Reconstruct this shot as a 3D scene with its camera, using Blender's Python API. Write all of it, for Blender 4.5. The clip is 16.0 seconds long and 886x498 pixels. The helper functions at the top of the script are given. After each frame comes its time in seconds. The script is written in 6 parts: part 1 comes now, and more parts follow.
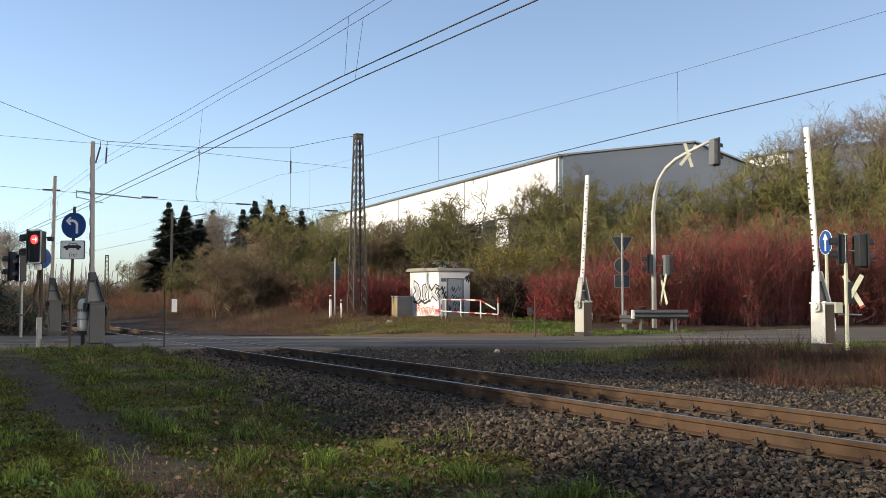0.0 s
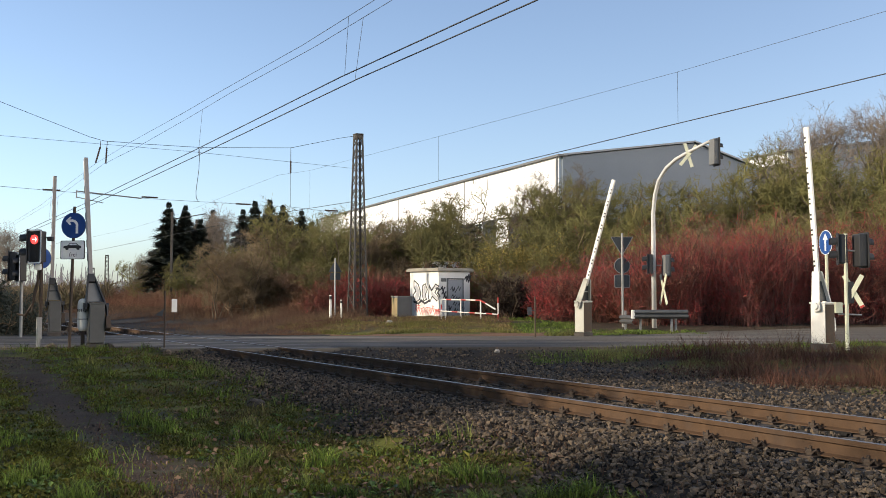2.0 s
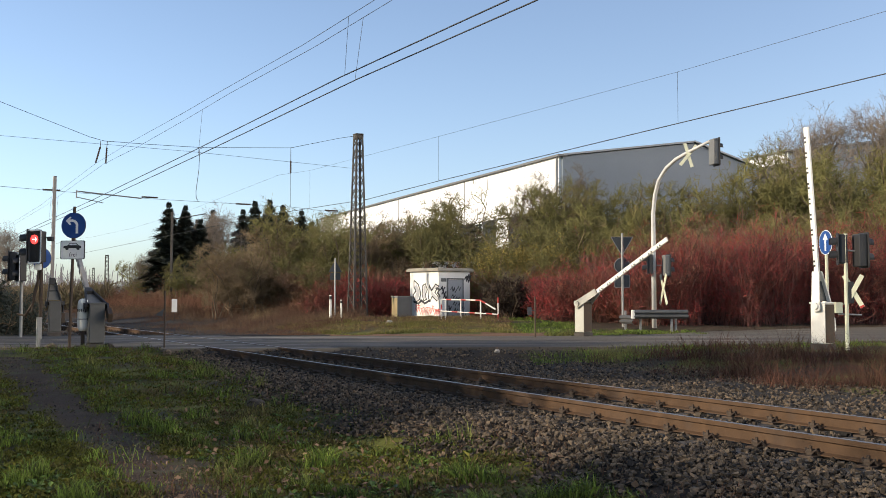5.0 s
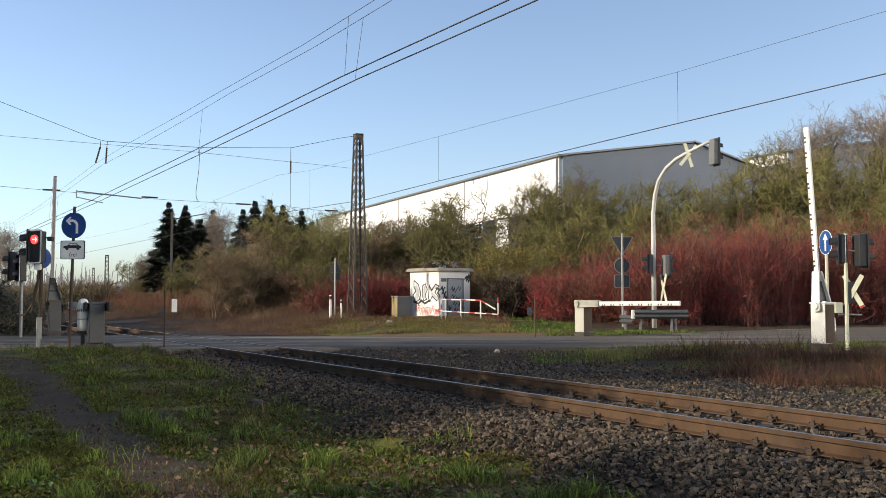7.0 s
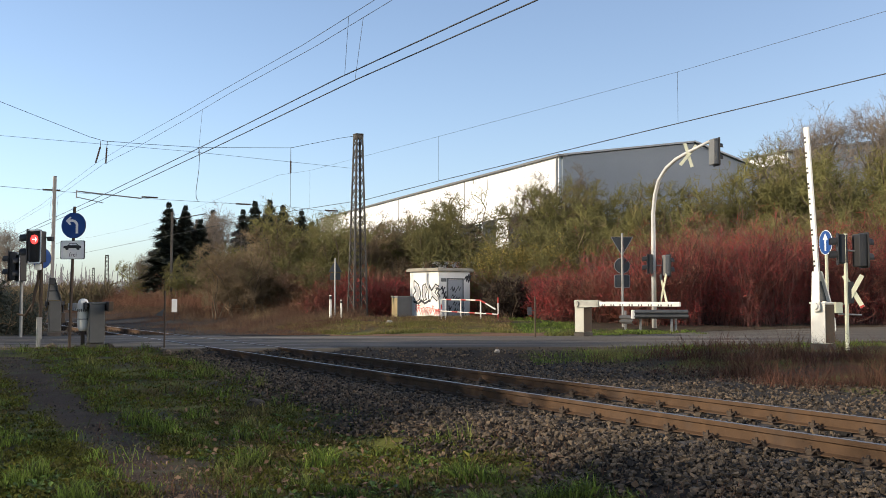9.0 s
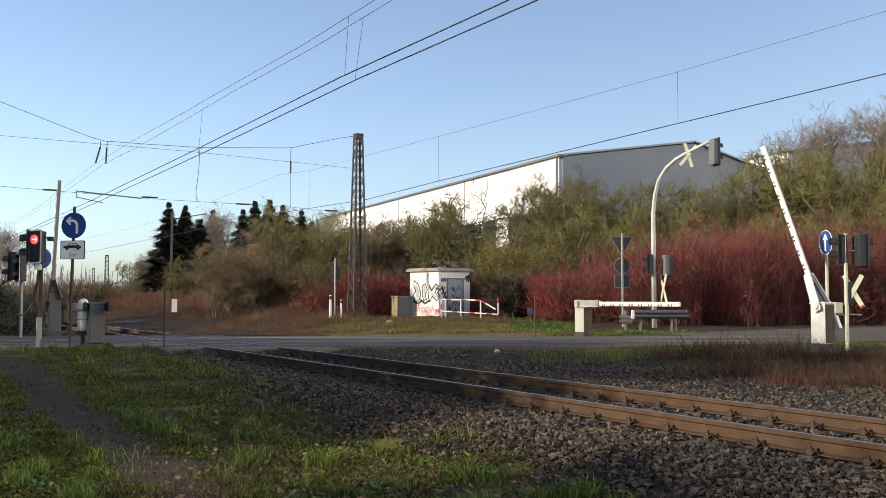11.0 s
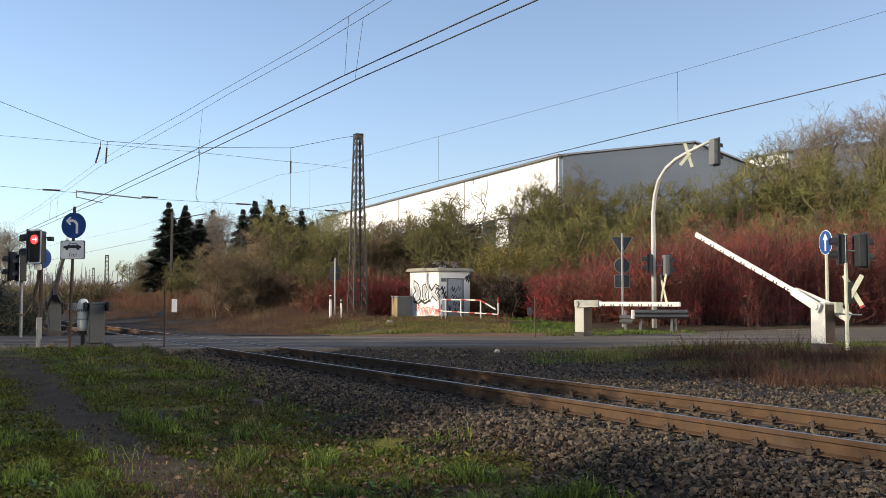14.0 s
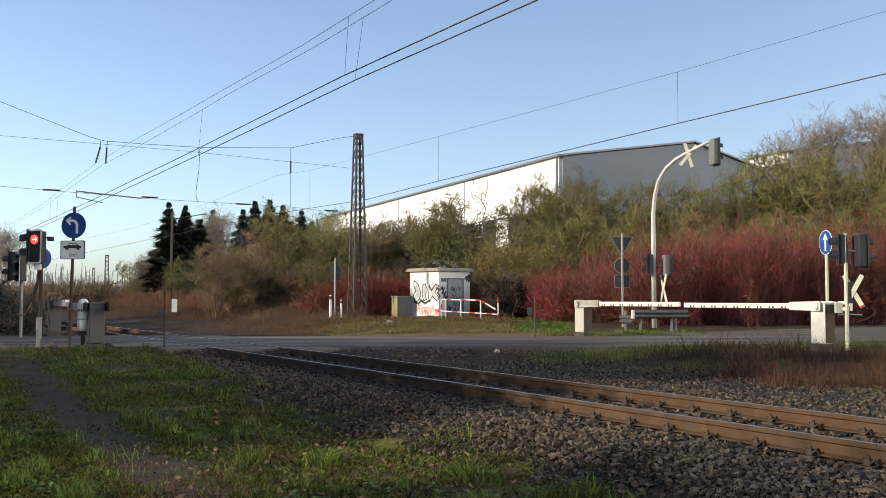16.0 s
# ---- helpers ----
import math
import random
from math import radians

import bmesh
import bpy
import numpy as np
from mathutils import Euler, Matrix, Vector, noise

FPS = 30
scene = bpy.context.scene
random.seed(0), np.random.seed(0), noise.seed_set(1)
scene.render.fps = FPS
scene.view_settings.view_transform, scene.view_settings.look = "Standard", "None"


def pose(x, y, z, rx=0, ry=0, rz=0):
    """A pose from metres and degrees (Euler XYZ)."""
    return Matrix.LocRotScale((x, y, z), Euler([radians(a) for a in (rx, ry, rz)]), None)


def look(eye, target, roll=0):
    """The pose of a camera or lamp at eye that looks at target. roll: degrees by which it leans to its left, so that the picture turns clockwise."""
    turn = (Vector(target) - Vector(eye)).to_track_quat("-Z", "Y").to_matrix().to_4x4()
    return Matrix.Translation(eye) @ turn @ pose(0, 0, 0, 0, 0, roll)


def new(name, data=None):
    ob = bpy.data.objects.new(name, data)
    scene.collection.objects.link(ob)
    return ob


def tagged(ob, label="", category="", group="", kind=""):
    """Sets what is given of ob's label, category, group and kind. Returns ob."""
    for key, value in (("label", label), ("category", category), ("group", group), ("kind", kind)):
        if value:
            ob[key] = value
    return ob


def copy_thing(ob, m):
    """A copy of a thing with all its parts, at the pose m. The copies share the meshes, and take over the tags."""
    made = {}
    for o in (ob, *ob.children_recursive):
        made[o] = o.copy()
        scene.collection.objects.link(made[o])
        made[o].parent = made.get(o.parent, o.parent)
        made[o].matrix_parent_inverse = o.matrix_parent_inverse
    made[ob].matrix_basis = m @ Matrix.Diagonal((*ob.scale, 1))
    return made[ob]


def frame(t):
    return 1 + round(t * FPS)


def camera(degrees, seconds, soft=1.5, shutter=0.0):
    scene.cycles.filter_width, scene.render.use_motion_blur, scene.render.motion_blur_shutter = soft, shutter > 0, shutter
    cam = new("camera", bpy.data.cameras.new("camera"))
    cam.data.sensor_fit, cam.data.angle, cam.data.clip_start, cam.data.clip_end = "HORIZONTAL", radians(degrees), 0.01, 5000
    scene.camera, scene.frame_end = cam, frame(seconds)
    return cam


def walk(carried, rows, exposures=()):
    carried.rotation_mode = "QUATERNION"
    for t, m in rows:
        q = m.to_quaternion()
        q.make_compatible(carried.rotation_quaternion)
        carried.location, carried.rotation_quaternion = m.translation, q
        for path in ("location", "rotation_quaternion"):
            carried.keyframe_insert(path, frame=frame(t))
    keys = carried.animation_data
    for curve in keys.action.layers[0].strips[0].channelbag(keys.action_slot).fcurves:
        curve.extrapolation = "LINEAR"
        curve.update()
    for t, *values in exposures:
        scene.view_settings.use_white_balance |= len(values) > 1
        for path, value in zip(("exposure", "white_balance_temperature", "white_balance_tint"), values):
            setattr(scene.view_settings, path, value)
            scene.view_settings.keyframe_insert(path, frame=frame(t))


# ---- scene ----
# ---------- camera: a tripod beside the track ----------
EYE = (0.0, 0.0, 1.19)
PITCH = 2.88
cam = camera(48.26, 16.0, soft=0.7)
walk(cam, [(0.0, pose(*EYE, 90 + PITCH, 0, 0)), (16.0, pose(*EYE, 90 + PITCH, 0, 0))],
     [(0.0, 0.36, 6400, 11), (16.0, 0.36, 6400, 11)])

# ---------- daylight: a low winter sun from the west ----------
SUN_DIR = Vector((-0.955, -0.26, 0.36)).normalized()
world = bpy.data.worlds.new("sky")
scene.world = world
world.use_nodes = True
wn = world.node_tree.nodes
sky = wn.new("ShaderNodeTexSky")
sky.sky_type = "NISHITA"
sky.sun_disc = False
sky.sun_elevation = math.asin(SUN_DIR.z)
sky.sun_rotation = -math.atan2(SUN_DIR.x, SUN_DIR.y)
sky.air_density, sky.dust_density, sky.ozone_density = 0.80, 1.35, 1.4
wn["Background"].inputs["Strength"].default_value = 0.15
haze = wn.new("ShaderNodeHueSaturation")
haze.inputs["Saturation"].default_value, haze.inputs["Value"].default_value = 0.94, 1.18
world.node_tree.links.new(sky.outputs[0], haze.inputs["Color"])
world.node_tree.links.new(haze.outputs[0], wn["Background"].inputs["Color"])
sun_data = bpy.data.lights.new("sun", "SUN")
sun_data.energy, sun_data.angle, sun_data.color = 5.0, radians(0.5), (1.0, 0.86, 0.66)
sun = new("sun", sun_data)
sun.matrix_world = look((-60, -20, 30), Vector((-60, -20, 30)) - SUN_DIR)

# ---------- plan: L is the distance across the track from the camera, s the distance along it ----------
TH = radians(29.7)
DIR = Vector((-math.sin(TH), math.cos(TH), 0))
NRM = Vector((math.cos(TH), math.sin(TH), 0))
RAIL_L = 7.16            # near rail
GAUGE = 1.505
ROAD_Y0, ROAD_Y1 = 24.6, 32.0


def tp(L, s, z=0.0):
    return NRM * L + DIR * s + Vector((0, 0, z))


def ls(x, y):
    return x * NRM.x + y * NRM.y, x * DIR.x + y * DIR.y


def sm(v, a, b):
    v = np.clip((v - a) / (b - a), 0, 1)
    return v * v * (3 - 2 * v)


def ground_z(x, y):
    """Height of the earth, for numbers or arrays; rail heads and road lie at 0."""
    x, y = np.asarray(x, float), np.asarray(y, float)
    L, s = ls(x, y)
    base = -0.44 * (1 - sm(y, 12, 23.5)) - 0.03
    near = sm(L, 4.7, 6.1)
    far = 1 - sm(L, 14.0, 17.0)
    bed = -0.21 - 0.06 * sm(L, 10.0, 11.5)
    z = base * (1 - near * far) + bed * near * far
    onroad = sm(y, ROAD_Y0 - 1.6, ROAD_Y0 - 0.2)
    z = z * (1 - onroad) + np.where(y > 20, -0.03, z) * onroad
    z = z + 0.32 * sm(y, 34, 44) * sm(L, 12, 18)
    z = z + 2.6 * sm(y, 50, 66) * sm(x, -12, 6) + 3.0 * sm(y, 60, 80) * sm(x, -10, 20)
    # beyond the crossing the bed lies lower between the weeds
    z = z - 0.18 * sm(y, 33.5, 36) * (1 - sm(np.abs(L - 9), 4.5, 8))
    return z


SHADE_TREES = ((-15.8, 9.2, 0.95), (-21.0, 0.6, 1.35), (-27.5, 9.8, 1.6), (-24.5, 13.2, 1.95), (-16.5, 22.0, 1.15), (-19.5, 19.5, 0.86), (-15.5, 17.8, 0.9), (-20.5, 4.2, 0.62), (-17.0, 14.6, 1.15), (-16.0, 11.2, 1.0), (-20.5, 24.6, 0.92), (-21, 15.5, 1.2), (-23.5, 28.0, 1.0), (-26.5, 31.5, 0.95), (-29.5, 35, 0.85), (-31, 40.5, 0.75))
SHADE_SHRUBS = ((-15.6, 33.5, 0.75), (-17.2, 31.5, 0.85), (-18.2, 35.5, 0.9), (-17.0, 38.5, 0.8), (-20, 33, 1.0), (-15.4, 36.5, 0.7), (-18.8, 43, 0.8), (-20.2, 47, 0.85), (-21.8, 51, 0.85), (-24.0, 56, 0.9), (-27.5, 63, 0.95), (-31, 70, 1.0), (-22.5, 44, 0.9), (-26, 50, 1.0), (-14.6, 21.6, 1.0), (-14.0, 16.0, 0.8), (-13.0, 12.5, 0.8))


# ---------- mesh helpers ----------
def mesh_np(name, verts, faces, mats, smooth=False, midx=None):
    """A mesh from arrays: faces is (n, 3) or (n, 4)."""
    me = bpy.data.meshes.new(name)
    verts = np.asarray(verts, np.float32)
    faces = np.asarray(faces, np.int32)
    n, k = faces.shape
    me.vertices.add(len(verts))
    me.vertices.foreach_set("co", verts.ravel())
    me.loops.add(n * k)
    me.loops.foreach_set("vertex_index", faces.ravel())
    me.polygons.add(n)
    me.polygons.foreach_set("loop_start", np.arange(0, n * k, k, dtype=np.int32))
    if midx is not None:
        me.polygons.foreach_set("material_index", np.asarray(midx, np.int32))
    me.polygons.foreach_set("use_smooth", np.full(n, smooth))
    me.update(calc_edges=True)
    for m in (mats if isinstance(mats, (list, tuple)) else [mats]):
        me.materials.append(m)
    return me


def part(name, bm, material, parent=None, label="", smooth=False):
    """Links a bmesh as one mesh object under a thing or a part."""
    me = bpy.data.meshes.new(name)
    bm.normal_update()
    bm.to_mesh(me)
    bm.free()
    for m in (material if isinstance(material, (list, tuple)) else [material]):
        me.materials.append(m)
    if smooth:
        me.polygons.foreach_set("use_smooth", np.full(len(me.polygons), True))
    ob = new(name, me)
    if parent is not None:
        ob.parent = parent
    if label:
        ob["label"] = label
    return ob


def thing(name, m, label, category, group="", kind=""):
    ob = new(name)
    ob.empty_display_size = 0.2
    ob.matrix_world = m
    return tagged(ob, label, category, group, kind)


def box(bm, cx, cy, cz, sx, sy, sz, bevel=0.0, rot=None, mi=0):
    """A box round a centre, with bevelled edges."""
    r = bmesh.ops.create_cube(bm, size=1)
    vs = r["verts"]
    bmesh.ops.scale(bm, vec=(sx, sy, sz), verts=vs)
    fs = {f for v in vs for f in v.link_faces}
    if bevel:
        es = list({e for v in vs for e in v.link_edges})
        out = bmesh.ops.bevel(bm, geom=es, offset=bevel, segments=2, affect="EDGES", profile=0.6)
        vs = list({v for f in out["faces"] for v in f.verts} | {v for v in vs if v.is_valid})
        fs = {f for v in vs for f in v.link_faces}
    m = Matrix.Translation((cx, cy, cz))
    if rot is not None:
        m = m @ rot
    bmesh.ops.transform(bm, matrix=m, verts=vs)
    for f in fs:
        f.material_index = mi
    return bm


def tube(bm, pts, radii, sides=8, mi=0):
    """A round bar along points; one radius or one for each point."""
    pts = [Vector(p) for p in pts]
    if not isinstance(radii, (list, tuple)):
        radii = [radii] * len(pts)
    rings = []
    keep = None
    for i, p in enumerate(pts):
        d = (pts[min(i + 1, len(pts) - 1)] - pts[max(i - 1, 0)]).normalized()
        if keep is None:
            a = d.cross(Vector((0, 0, 1)))
            if a.length < 1e-2:
                a = Vector((1, 0, 0))
        else:
            a = keep - d * keep.dot(d)
        a.normalize()
        keep = a
        b = d.cross(a)
        rings.append([bm.verts.new(p + (a * math.cos(2 * math.pi * k / sides) + b * math.sin(2 * math.pi * k / sides)) * radii[i]) for k in range(sides)])
    for r0, r1 in zip(rings, rings[1:]):
        for k in range(sides):
            f = bm.faces.new((r0[k], r0[(k + 1) % sides], r1[(k + 1) % sides], r1[k]))
            f.material_index = mi
    for r in (rings[0], rings[-1]):
        f = bm.faces.new(r)
        f.material_index = mi
    bmesh.ops.recalc_face_normals(bm, faces=bm.faces[:])
    return bm


def prism(bm, outline, y0, y1, mi=0):
    """A plate: an outline in x, z between two y."""
    a = [bm.verts.new((x, y0, z)) for x, z in outline]
    b = [bm.verts.new((x, y1, z)) for x, z in outline]
    fs = [bm.faces.new(a), bm.faces.new(b[::-1])]
    n = len(a)
    fs += [bm.faces.new((a[i], b[i], b[(i + 1) % n], a[(i + 1) % n])) for i in range(n)]
    for f in fs:
        f.material_index = mi
    bmesh.ops.recalc_face_normals(bm, faces=fs)
    return bm


def disc(r, n=32, cx=0, cz=0):
    return [(cx + r * math.cos(2 * math.pi * k / n), cz + r * math.sin(2 * math.pi * k / n)) for k in range(n)]


def rounded(w, h, r, n=5, cx=0, cz=0):
    out = []
    for qx, qz, a0 in ((1, 1, 0), (-1, 1, 90), (-1, -1, 180), (1, -1, 270)):
        for k in range(n + 1):
            a = radians(a0 + 90 * k / n)
            out.append((cx + qx * (w / 2 - r) + r * math.cos(a), cz + qz * (h / 2 - r) + r * math.sin(a)))
    return out


def tubes_np(P, R, sides=3):
    """Many tapered twigs at once: P (n, k, 3) points, R (n, k) radii."""
    n, k, _ = P.shape
    d = np.gradient(P, axis=1)
    d /= np.linalg.norm(d, axis=2, keepdims=True) + 1e-9
    ref = np.where(np.abs(d[..., 2:3]) > 0.9, np.array([1.0, 0, 0]), np.array([0, 0, 1.0]))
    a = np.cross(d, ref)
    a /= np.linalg.norm(a, axis=2, keepdims=True) + 1e-9
    b = np.cross(d, a)
    ang = np.arange(sides) * 2 * np.pi / sides
    V = P[:, :, None] + R[:, :, None, None] * (a[:, :, None] * np.cos(ang)[None, None, :, None] + b[:, :, None] * np.sin(ang)[None, None, :, None])
    idx = np.arange(n * k * sides).reshape(n, k, sides)
    nx = np.roll(idx, -1, axis=2)
    F = np.stack([idx[:, :-1], nx[:, :-1], nx[:, 1:], idx[:, 1:]], axis=-1).reshape(-1, 4)
    return V.reshape(-1, 3), F


def ribbons_np(rng, P, R):
    """The finest twigs, one flat strip each."""
    n, k, _ = P.shape
    d = P[:, -1] - P[:, 0]
    a = np.cross(d, rng.normal(0, 1, (n, 3)))
    a /= np.linalg.norm(a, axis=1, keepdims=True) + 1e-9
    V = np.stack([P - a[:, None] * R[..., None], P + a[:, None] * R[..., None]], 2)
    idx = np.arange(n * k * 2).reshape(n, k, 2)
    F = np.stack([idx[:, :-1, 0], idx[:, :-1, 1], idx[:, 1:, 1], idx[:, 1:, 0]], -1).reshape(-1, 4)
    return V.reshape(-1, 3), F


def join_np(parts):
    vs, fs, o = [], [], 0
    for v, f in parts:
        vs.append(v)
        fs.append(f + o)
        o += len(v)
    return np.concatenate(vs), np.concatenate(fs)


# ---------- materials ----------
def mat(name, a, b=None, rough=0.7, metal=0.0, scale=6.0, fine=60.0, bump=0.15, bscale=None, spec=0.4, third=None, tscale=1.2,
        random_=0.0, dirt=None, glow=None, island=False, coat=0.0, stretch=(1, 1, 1), tamount=0.5):
    """A surface of two colours mixed by coarse and fine noise, a third in patches, with relief and its own gloss."""
    m = bpy.data.materials.new(name)
    m.use_nodes = True
    nt = m.node_tree
    N, K = nt.nodes, nt.links
    bs = N["Principled BSDF"]
    co = N.new("ShaderNodeNewGeometry") if island else N.new("ShaderNodeTexCoord")
    tc = N.new("ShaderNodeTexCoord")
    mp = N.new("ShaderNodeMapping")
    mp.inputs["Scale"].default_value = stretch
    K.new(tc.outputs["Object"], mp.inputs[0])

    def nz(sc, det=6.0, rg=0.6):
        t = N.new("ShaderNodeTexNoise")
        t.inputs["Scale"].default_value, t.inputs["Detail"].default_value, t.inputs["Roughness"].default_value = sc, det, rg
        K.new(mp.outputs[0], t.inputs["Vector"])
        return t

    def mix(fac, c1, c2, mode="MIX"):
        x = N.new("ShaderNodeMix")
        x.data_type, x.blend_type = "RGBA", mode
        for sock, v in ((x.inputs["Factor"], fac), (x.inputs["A"], c1), (x.inputs["B"], c2)):
            if isinstance(v, (int, float)):
                sock.default_value = v
            elif isinstance(v, tuple):
                sock.default_value = (*v, 1)
            else:
                K.new(v, sock)
        return x.outputs["Result"]

    def ramp(src, lo, hi):
        r = N.new("ShaderNodeMapRange")
        r.inputs["From Min"].default_value, r.inputs["From Max"].default_value = lo, hi
        K.new(src, r.inputs["Value"])
        return r.outputs[0]

    b = b or tuple(c * 0.75 for c in a)
    n1, n2 = nz(scale), nz(fine, 3.0)
    s = N.new("ShaderNodeMath")
    s.operation = "MULTIPLY_ADD"
    K.new(n2.outputs["Fac"], s.inputs[0])
    s.inputs[1].default_value = 0.45
    K.new(n1.outputs["Fac"], s.inputs[2])
    col = mix(ramp(s.outputs[0], 0.45, 0.98), a, b)
    if third:
        col = mix(ramp(nz(tscale, 5.0).outputs["Fac"], 0.68 - tamount * 0.3, 0.8 - tamount * 0.2), col, third)
    if random_:
        if island:
            src = co.outputs["Random Per Island"]
        else:
            src = N.new("ShaderNodeObjectInfo").outputs["Random"]
        h = N.new("ShaderNodeHueSaturation")
        K.new(ramp(src, 0, 1), h.inputs["Value"])
        r = h.inputs["Value"].links[0].from_node
        r.inputs["To Min"].default_value, r.inputs["To Max"].default_value = 1 - random_, 1 + random_
        K.new(col, h.inputs["Color"])
        col = h.outputs[0]
    K.new(col, bs.inputs["Base Color"])
    bs.inputs["Metallic"].default_value = metal
    bs.inputs["Specular IOR Level"].default_value = spec
    bs.inputs["Coat Weight"].default_value = coat
    rr = N.new("ShaderNodeMapRange")
    K.new(n1.outputs["Fac"], rr.inputs["Value"])
    rr.inputs["To Min"].default_value, rr.inputs["To Max"].default_value = max(0.03, rough - 0.12), min(1, rough + 0.12)
    K.new(rr.outputs[0], bs.inputs["Roughness"])
    if bump:
        bp = N.new("ShaderNodeBump")
        bp.inputs["Strength"].default_value = bump
        bp.inputs["Distance"].default_value = 0.02
        K.new(nz(bscale or fine, 4.0).outputs["Fac"], bp.inputs["Height"])
        K.new(bp.outputs[0], bs.inputs["Normal"])
    if glow:
        bs.inputs["Emission Color"].default_value = (*glow[0], 1)
        bs.inputs["Emission Strength"].default_value = glow[1]
    return m


M_EARTH = mat("earth_and_moss", (0.044, 0.036, 0.018), (0.034, 0.025, 0.015), 0.95, scale=1.4, fine=22, bump=0.9, third=(0.095, 0.10, 0.014), tscale=0.6, tamount=0.9, spec=0.2)
M_SOIL = mat("bare_reddish_soil", (0.19, 0.10, 0.055), (0.10, 0.055, 0.032), 0.9, scale=2.0, fine=40, bump=0.5, spec=0.2)
M_PATH = mat("trodden_path", (0.060, 0.038, 0.022), (0.028, 0.018, 0.011), 0.9, scale=2.0, fine=30, bump=1.0, third=(0.06, 0.065, 0.03), tscale=1.5, spec=0.25)
# the pale third colour, stretched along the road, paints streaks of sunlight
M_ASPHALT = mat("worn_asphalt_sunlit_streaks", (0.115, 0.098, 0.079), (0.068, 0.058, 0.047), 0.88, scale=0.5, fine=90, bump=0.35, third=(0.22, 0.195, 0.16), tscale=0.6, spec=0.25, stretch=(0.16, 1.7, 1), tamount=0.6)
# bed under the stones, coloured dark as the shadow in their gaps
M_GRAVEL = mat("ballast_bed_gap_shade", (0.022, 0.018, 0.014), (0.036, 0.030, 0.024), 0.95, scale=3, fine=28, bump=0.9, spec=0.2)
M_STONE = mat("ballast_stone", (0.112, 0.083, 0.055), (0.030, 0.023, 0.015), 0.85, scale=9, fine=70, bump=0.4, random_=1.0, island=True, third=(0.095, 0.064, 0.038), tscale=2)
M_STONE_OB = mat("ballast_stone_single", (0.112, 0.083, 0.055), (0.030, 0.023, 0.015), 0.85, scale=9, fine=70, bump=0.4, random_=1.0, third=(0.095, 0.064, 0.038), tscale=2)
M_RUST = mat("rusty_rail", (0.10, 0.054, 0.025), (0.055, 0.031, 0.016), 0.8, metal=0.2, scale=5, fine=80, bump=0.25, third=(0.075, 0.05, 0.035), tscale=1.2)
M_RAILTOP = mat("polished_rail_head", (0.38, 0.36, 0.34), (0.27, 0.25, 0.235), 0.38, metal=0.9, scale=3, fine=100, bump=0.03)
M_SLEEPER = mat("weathered_sleeper", (0.085, 0.075, 0.065), (0.055, 0.047, 0.04), 0.9, scale=6, fine=50, bump=0.5, random_=0.2)
M_IRON = mat("dark_iron", (0.045, 0.038, 0.032), (0.085, 0.055, 0.035), 0.7, metal=0.4, scale=12, fine=80, bump=0.2)
M_LATTICE = mat("painted_lattice_steel", (0.055, 0.055, 0.052), (0.09, 0.075, 0.06), 0.7, metal=0.3, scale=3, fine=40, bump=0.2)
M_GALV = mat("galvanised_steel", (0.30, 0.30, 0.29), (0.21, 0.21, 0.20), 0.5, metal=0.45, scale=5, fine=60, bump=0.08)
M_GALVDARK = mat("dull_guard_rail_steel", (0.12, 0.12, 0.117), (0.08, 0.08, 0.077), 0.55, metal=0.4, scale=5, fine=60, bump=0.08)
M_CABLE = mat("weathered_copper_wire", (0.045, 0.05, 0.055), (0.03, 0.03, 0.033), 0.6, metal=0.3, scale=2, fine=20, bump=0)
M_WHITE = mat("white_coated_metal", (0.78, 0.76, 0.70), (0.66, 0.63, 0.56), 0.5, scale=2.5, fine=40, bump=0.06, third=(0.52, 0.47, 0.38), tscale=2.2, tamount=0.15)
M_PALEBOX = mat("weathered_pale_metal", (0.46, 0.45, 0.39), (0.34, 0.33, 0.28), 0.6, scale=2.0, fine=40, bump=0.1, third=(0.24, 0.23, 0.19), tscale=1.6, tamount=0.4)
# white boom with the tree shade mixed into its colour
M_BOOMSHADE = mat("boom_grey_for_tree_shade", (0.30, 0.28, 0.26), (0.22, 0.205, 0.19), 0.6, scale=3.0, fine=40, bump=0.06)
M_GREYBOX = mat("grey_coated_metal", (0.17, 0.17, 0.163), (0.12, 0.12, 0.114), 0.55, scale=2.5, fine=40, bump=0.06)
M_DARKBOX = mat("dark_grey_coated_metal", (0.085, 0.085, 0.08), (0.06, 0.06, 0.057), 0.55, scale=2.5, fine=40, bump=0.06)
M_RED = mat("red_reflective", (0.50, 0.05, 0.04), (0.40, 0.04, 0.03), 0.5, scale=6, fine=60, bump=0.03)
M_BLACK = mat("black_plastic", (0.022, 0.022, 0.024), (0.032, 0.032, 0.032), 0.5, scale=5, fine=60, bump=0.05)
M_SIGNBLUE = mat("sign_blue", (0.012, 0.06, 0.24), (0.01, 0.05, 0.20), 0.4, scale=3, fine=40, bump=0.02)
M_SIGNWHITE = mat("sign_white", (0.80, 0.80, 0.78), (0.70, 0.70, 0.68), 0.45, scale=4, fine=40, bump=0.02)
M_SIGNYELLOW = mat("aged_white_reflector", (0.60, 0.61, 0.45), (0.48, 0.48, 0.36), 0.45, scale=4, fine=40, bump=0.02)
M_SIGNBACK = mat("dull_sign_back", (0.075, 0.08, 0.085), (0.055, 0.058, 0.06), 0.55, metal=0.3, scale=4, fine=40, bump=0.03)
M_REDLAMP = mat("lit_red_lens", (0.5, 0.02, 0.02), (0.4, 0.02, 0.02), 0.3, bump=0, glow=((1.0, 0.035, 0.03), 3.2))
